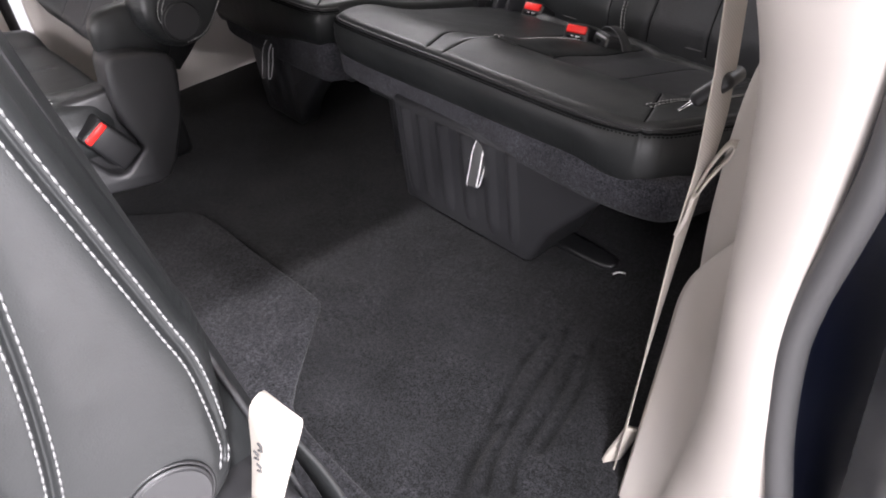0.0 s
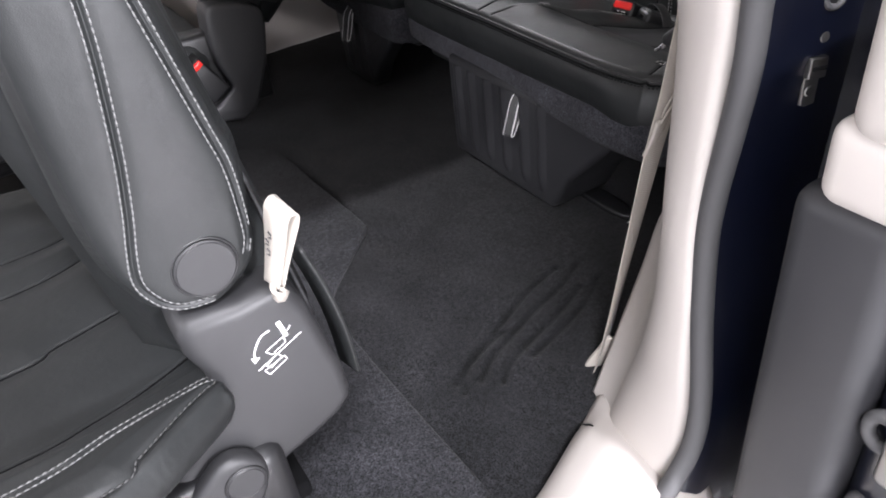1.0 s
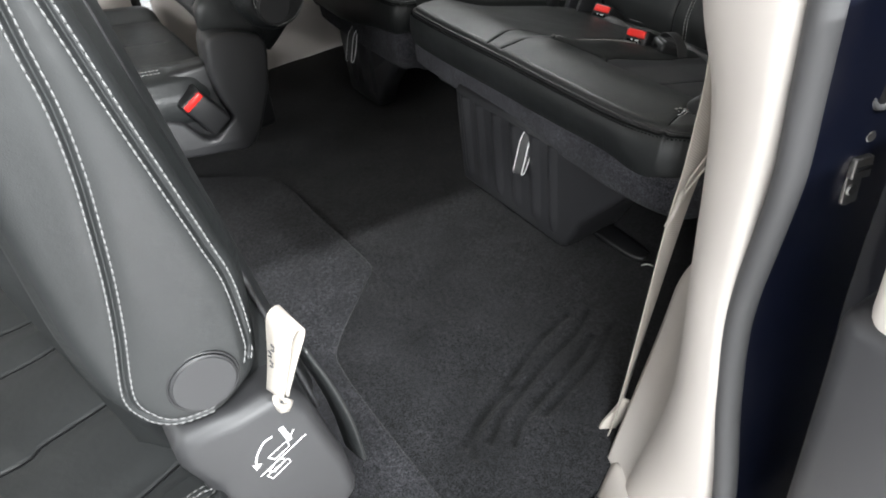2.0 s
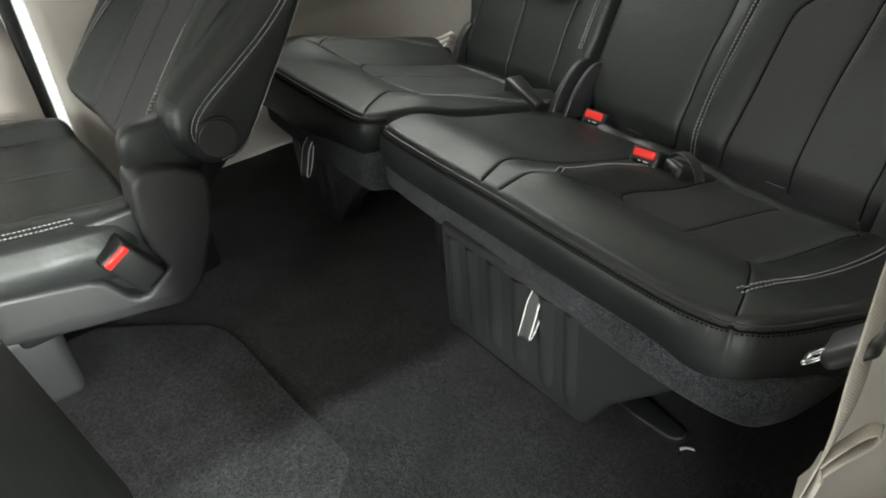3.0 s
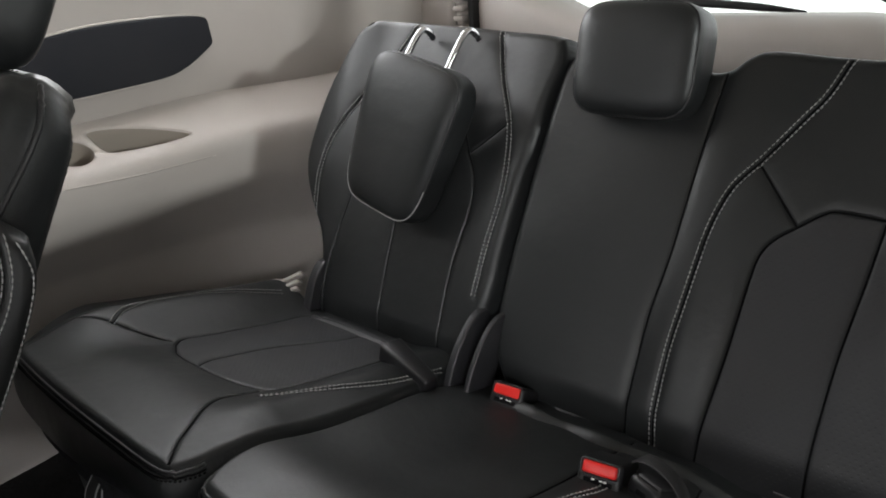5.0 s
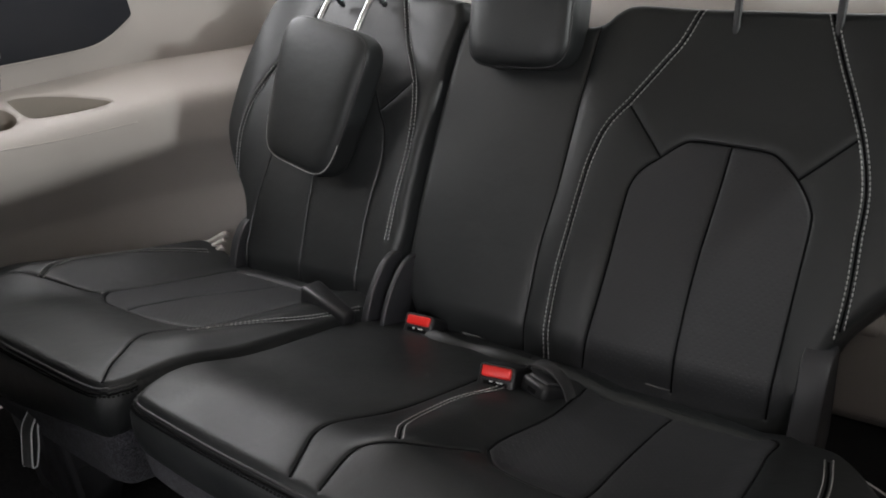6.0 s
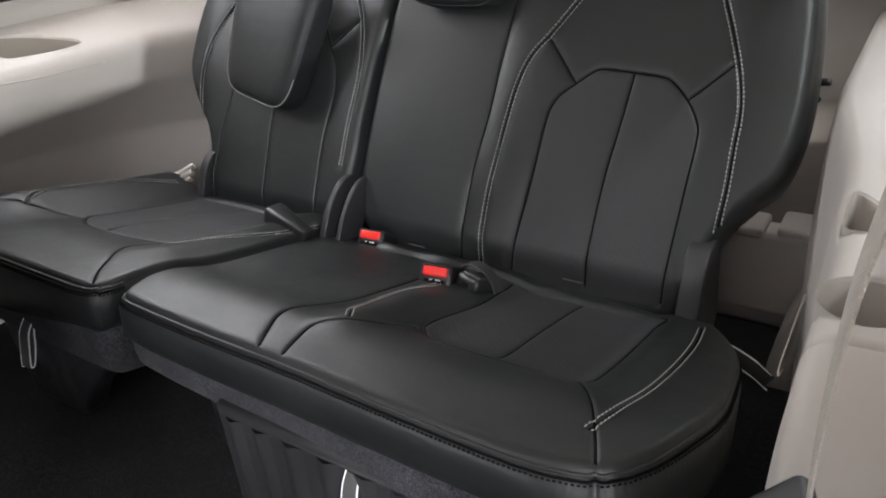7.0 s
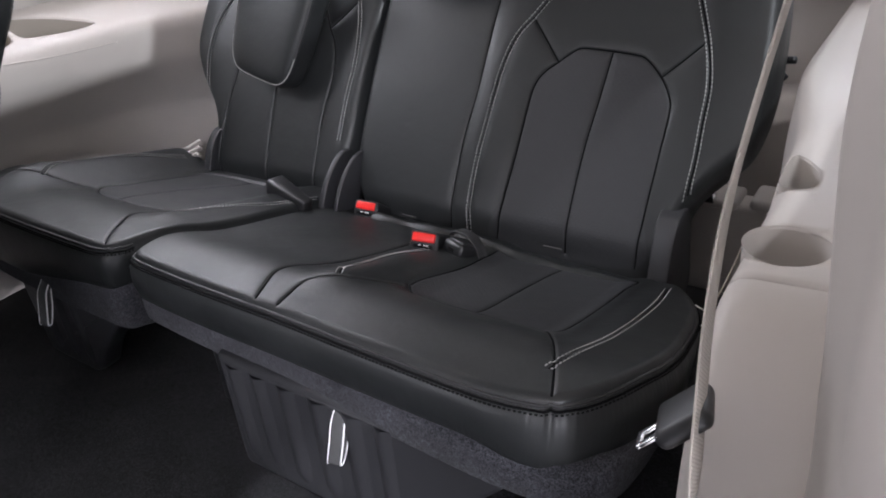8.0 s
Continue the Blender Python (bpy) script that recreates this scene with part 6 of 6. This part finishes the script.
head_ = slab(nl([(-0.661, 0.324), (-0.653, 0.321), (-0.659, 0.316)]), 0.0004, 0)
part("mark", head_, WHITE, picto, at=NEAR @ Matrix.Translation((0, 0, 0.0086)))

# beige pull tab at the seat's rear corner
tab = thing("pull_tab", (0.155, -0.615, 0.40), "beige webbing pull tab sewn at the seat back's corner", "pull tab")
foot_, top_ = np.array((0.152, -0.624, 0.397)), np.array((0.160, -0.601, 0.470))
wide_ = np.array((0.85, 0.25, -0.38)) / np.linalg.norm((0.85, 0.25, -0.38))
run_ = top_ - foot_
face_ = np.cross(wide_, run_)
face_ /= np.linalg.norm(face_)
if face_ @ np.array((0.34, -0.09, 0.3)) < 0:
    face_ = -face_
tl = smooth_line([foot_ + run_ * k + face_ * s for k, s in ((0.0, 0.002), (0.25, 0.0025), (0.55, 0.004), (0.86, 0.0065), (0.97, 0.005), (1.0, 0.0), (0.96, -0.005), (0.85, -0.0065), (0.5, -0.005), (0.2, -0.004), (0.0, -0.004))], 0.003)
wid_ = np.interp(np.linspace(0, 1, len(tl)), (0, 0.2, 0.4, 0.6, 0.8, 1), (0.018, 0.022, 0.027, 0.027, 0.022, 0.018))
part("webbing", ribbon(tl, wide_, wid_, 0.002), BEIGEBELT, tab)
part("hem", ribbon(smooth_line([foot_ + wide_ * 0.004 + face_ * 0.004 + run_ * 0.06, foot_ + wide_ * 0.008 + face_ * 0.006, foot_ + wide_ * 0.012 + face_ * 0.001 - run_ * 0.05, foot_ + wide_ * 0.010 - face_ * 0.004], 0.002), (0.3, -0.2, 0.9), 0.014, 0.003), BEIGEBELT, tab, "thick sewn hem")
for k, s in ((0.62, -0.004), (0.52, -0.006), (0.42, -0.003)):
    c_ = foot_ + run_ * k + face_ * 0.0072 + wide_ * s
    part("print", tube([c_ - wide_ * 0.002 + run_ * 0.03, c_ + wide_ * 0.0015 + run_ * 0.02, c_ + wide_ * 0.002 - run_ * 0.02, c_ - wide_ * 0.001 - run_ * 0.03], 0.0007, 6), RUBBER, tab, "small grey printed symbol")

# seat back, seen from behind and from its side
rows_b = []
for z in np.linspace(0.30, 0.98, 30):
    yr = -0.570 - 0.16 * (z - 0.28)
    e = 0.03 * float(step01(0.90, 0.98, z))
    xs = 0.108
    ring = [(-0.33 + e, yr - 0.05), (-0.325 + e, yr - 0.015 - e), (-0.29 + e, yr - e), (0.0, yr - e), (xs - 0.05 - e, yr - e), (xs - 0.015 - e, yr - 0.012 - e), (xs - e, yr - 0.045), (xs - 0.005 - e, yr - 0.11), (xs - 0.06 - e, yr - 0.16 + e), (-0.10, yr - 0.14 + e), (-0.26 + e, yr - 0.16 + e), (-0.32 + e, yr - 0.11)]
    rows_b.append([(x, y, z) for x, y in ring])
nb = part("backrest", loft(rows_b, closed=True, caps=True), LEATHER, near_seat, "black seat back")
part("piping", tube([(r[5][0] + 0.002, r[5][1] + 0.002, r[5][2]) for r in rows_b], 0.0025, 8, up=(1, 0, 0)), CHARCOAL, nb, "charcoal piping down the rear edge")
part("back_flap", ribbon(smooth_line([(0.112, -0.590, 0.40), (0.113, -0.577, 0.35), (0.112, -0.567, 0.29), (0.106, -0.562, 0.225)], 0.006), (1, 0.25, 0), 0.03, 0.004), LEATHER, near_seat, "loose black flap at the seat back")

# near cushion with broad channels
NC = frame_of((0, -0.70, 0.315), (1, 0, 0), (0, 1, -0.05))
nc = lambda pts: [(x, y + 0.70) for x, y in pts]
chan = [nc([(-0.19, -1.2), (-0.197, -0.845), (-0.225, -0.74), (-0.235, -0.70)]), nc([(-0.11, -1.2), (-0.123, -0.852), (-0.161, -0.741), (-0.175, -0.70)]), nc([(0.03, -1.2), (0.012, -0.865), (-0.006, -0.807), (-0.034, -0.717), (-0.04, -0.70)]), nc([(0.15, -1.2), (0.1416, -0.878), (0.123, -0.793), (0.086, -0.705)])]
stN = nc([(0.190, -1.1), (0.174, -0.863), (0.154, -0.782), (0.1335, -0.697)])
edN = nc([(0.225, -1.05), (0.212, -0.811), (0.1916, -0.774), (0.1665, -0.737), (0.141, -0.697)])
faceN = Pad(nc([(-0.36, -1.2), (-0.2, -1.24), (0.10, -1.24), (0.225, -1.2)]), nc([(0.235, -1.2), (0.238, -1.0), (0.230, -0.84), (0.205, -0.772), (0.180, -0.732), (0.152, -0.69)]), nc([(-0.34, -0.67), (-0.1, -0.665), (0.05, -0.665), (0.152, -0.69)]), nc([(-0.36, -1.2), (-0.37, -1.0), (-0.36, -0.8), (-0.34, -0.67)]),
            lambda x, y: 0.012 * step01(0.10, 0.16, x) + 0.012 * (1 - step01(-0.30, -0.24, x)), chan + [stN, edN], edge=0.022, puff=0.005, spread=0.022)
(skin,) = faceN.build(230, 210, [(0.003, -0.008), (0.002, -0.018), (-0.004, -0.032), (-0.014, -0.046), (-0.03, -0.052), (-0.05, -0.054)])
cover = part("seat_cushion", skin, LEATHER, near_seat, at=NC)
for row in chan:
    part("seam", faceN.seam_line(row), SEAM, cover, at=NC)
part("stitching", faceN.stitches([stN], gap=0.0034, pitch=0.0058, length=0.0052, fat=0.0008, lift=0.0003), NEARTHREAD, cover, "light grey double stitching", at=NC)
part("stitching", faceN.stitches([edN], gap=0, pitch=0.006, fat=0.0009), DARKTHREAD, cover, "dark edge stitching", at=NC)
part("seat_base", block(-0.33, 0.16, -1.2, -0.66, 0.06, 0.22, 0.02), BLACK, near_seat, "black underside of the seat")
part("track", block(-0.02, 0.06, -1.2, -0.630, 0.0, 0.030, 0.008), SEAM, near_seat, "black seat track and linkage")
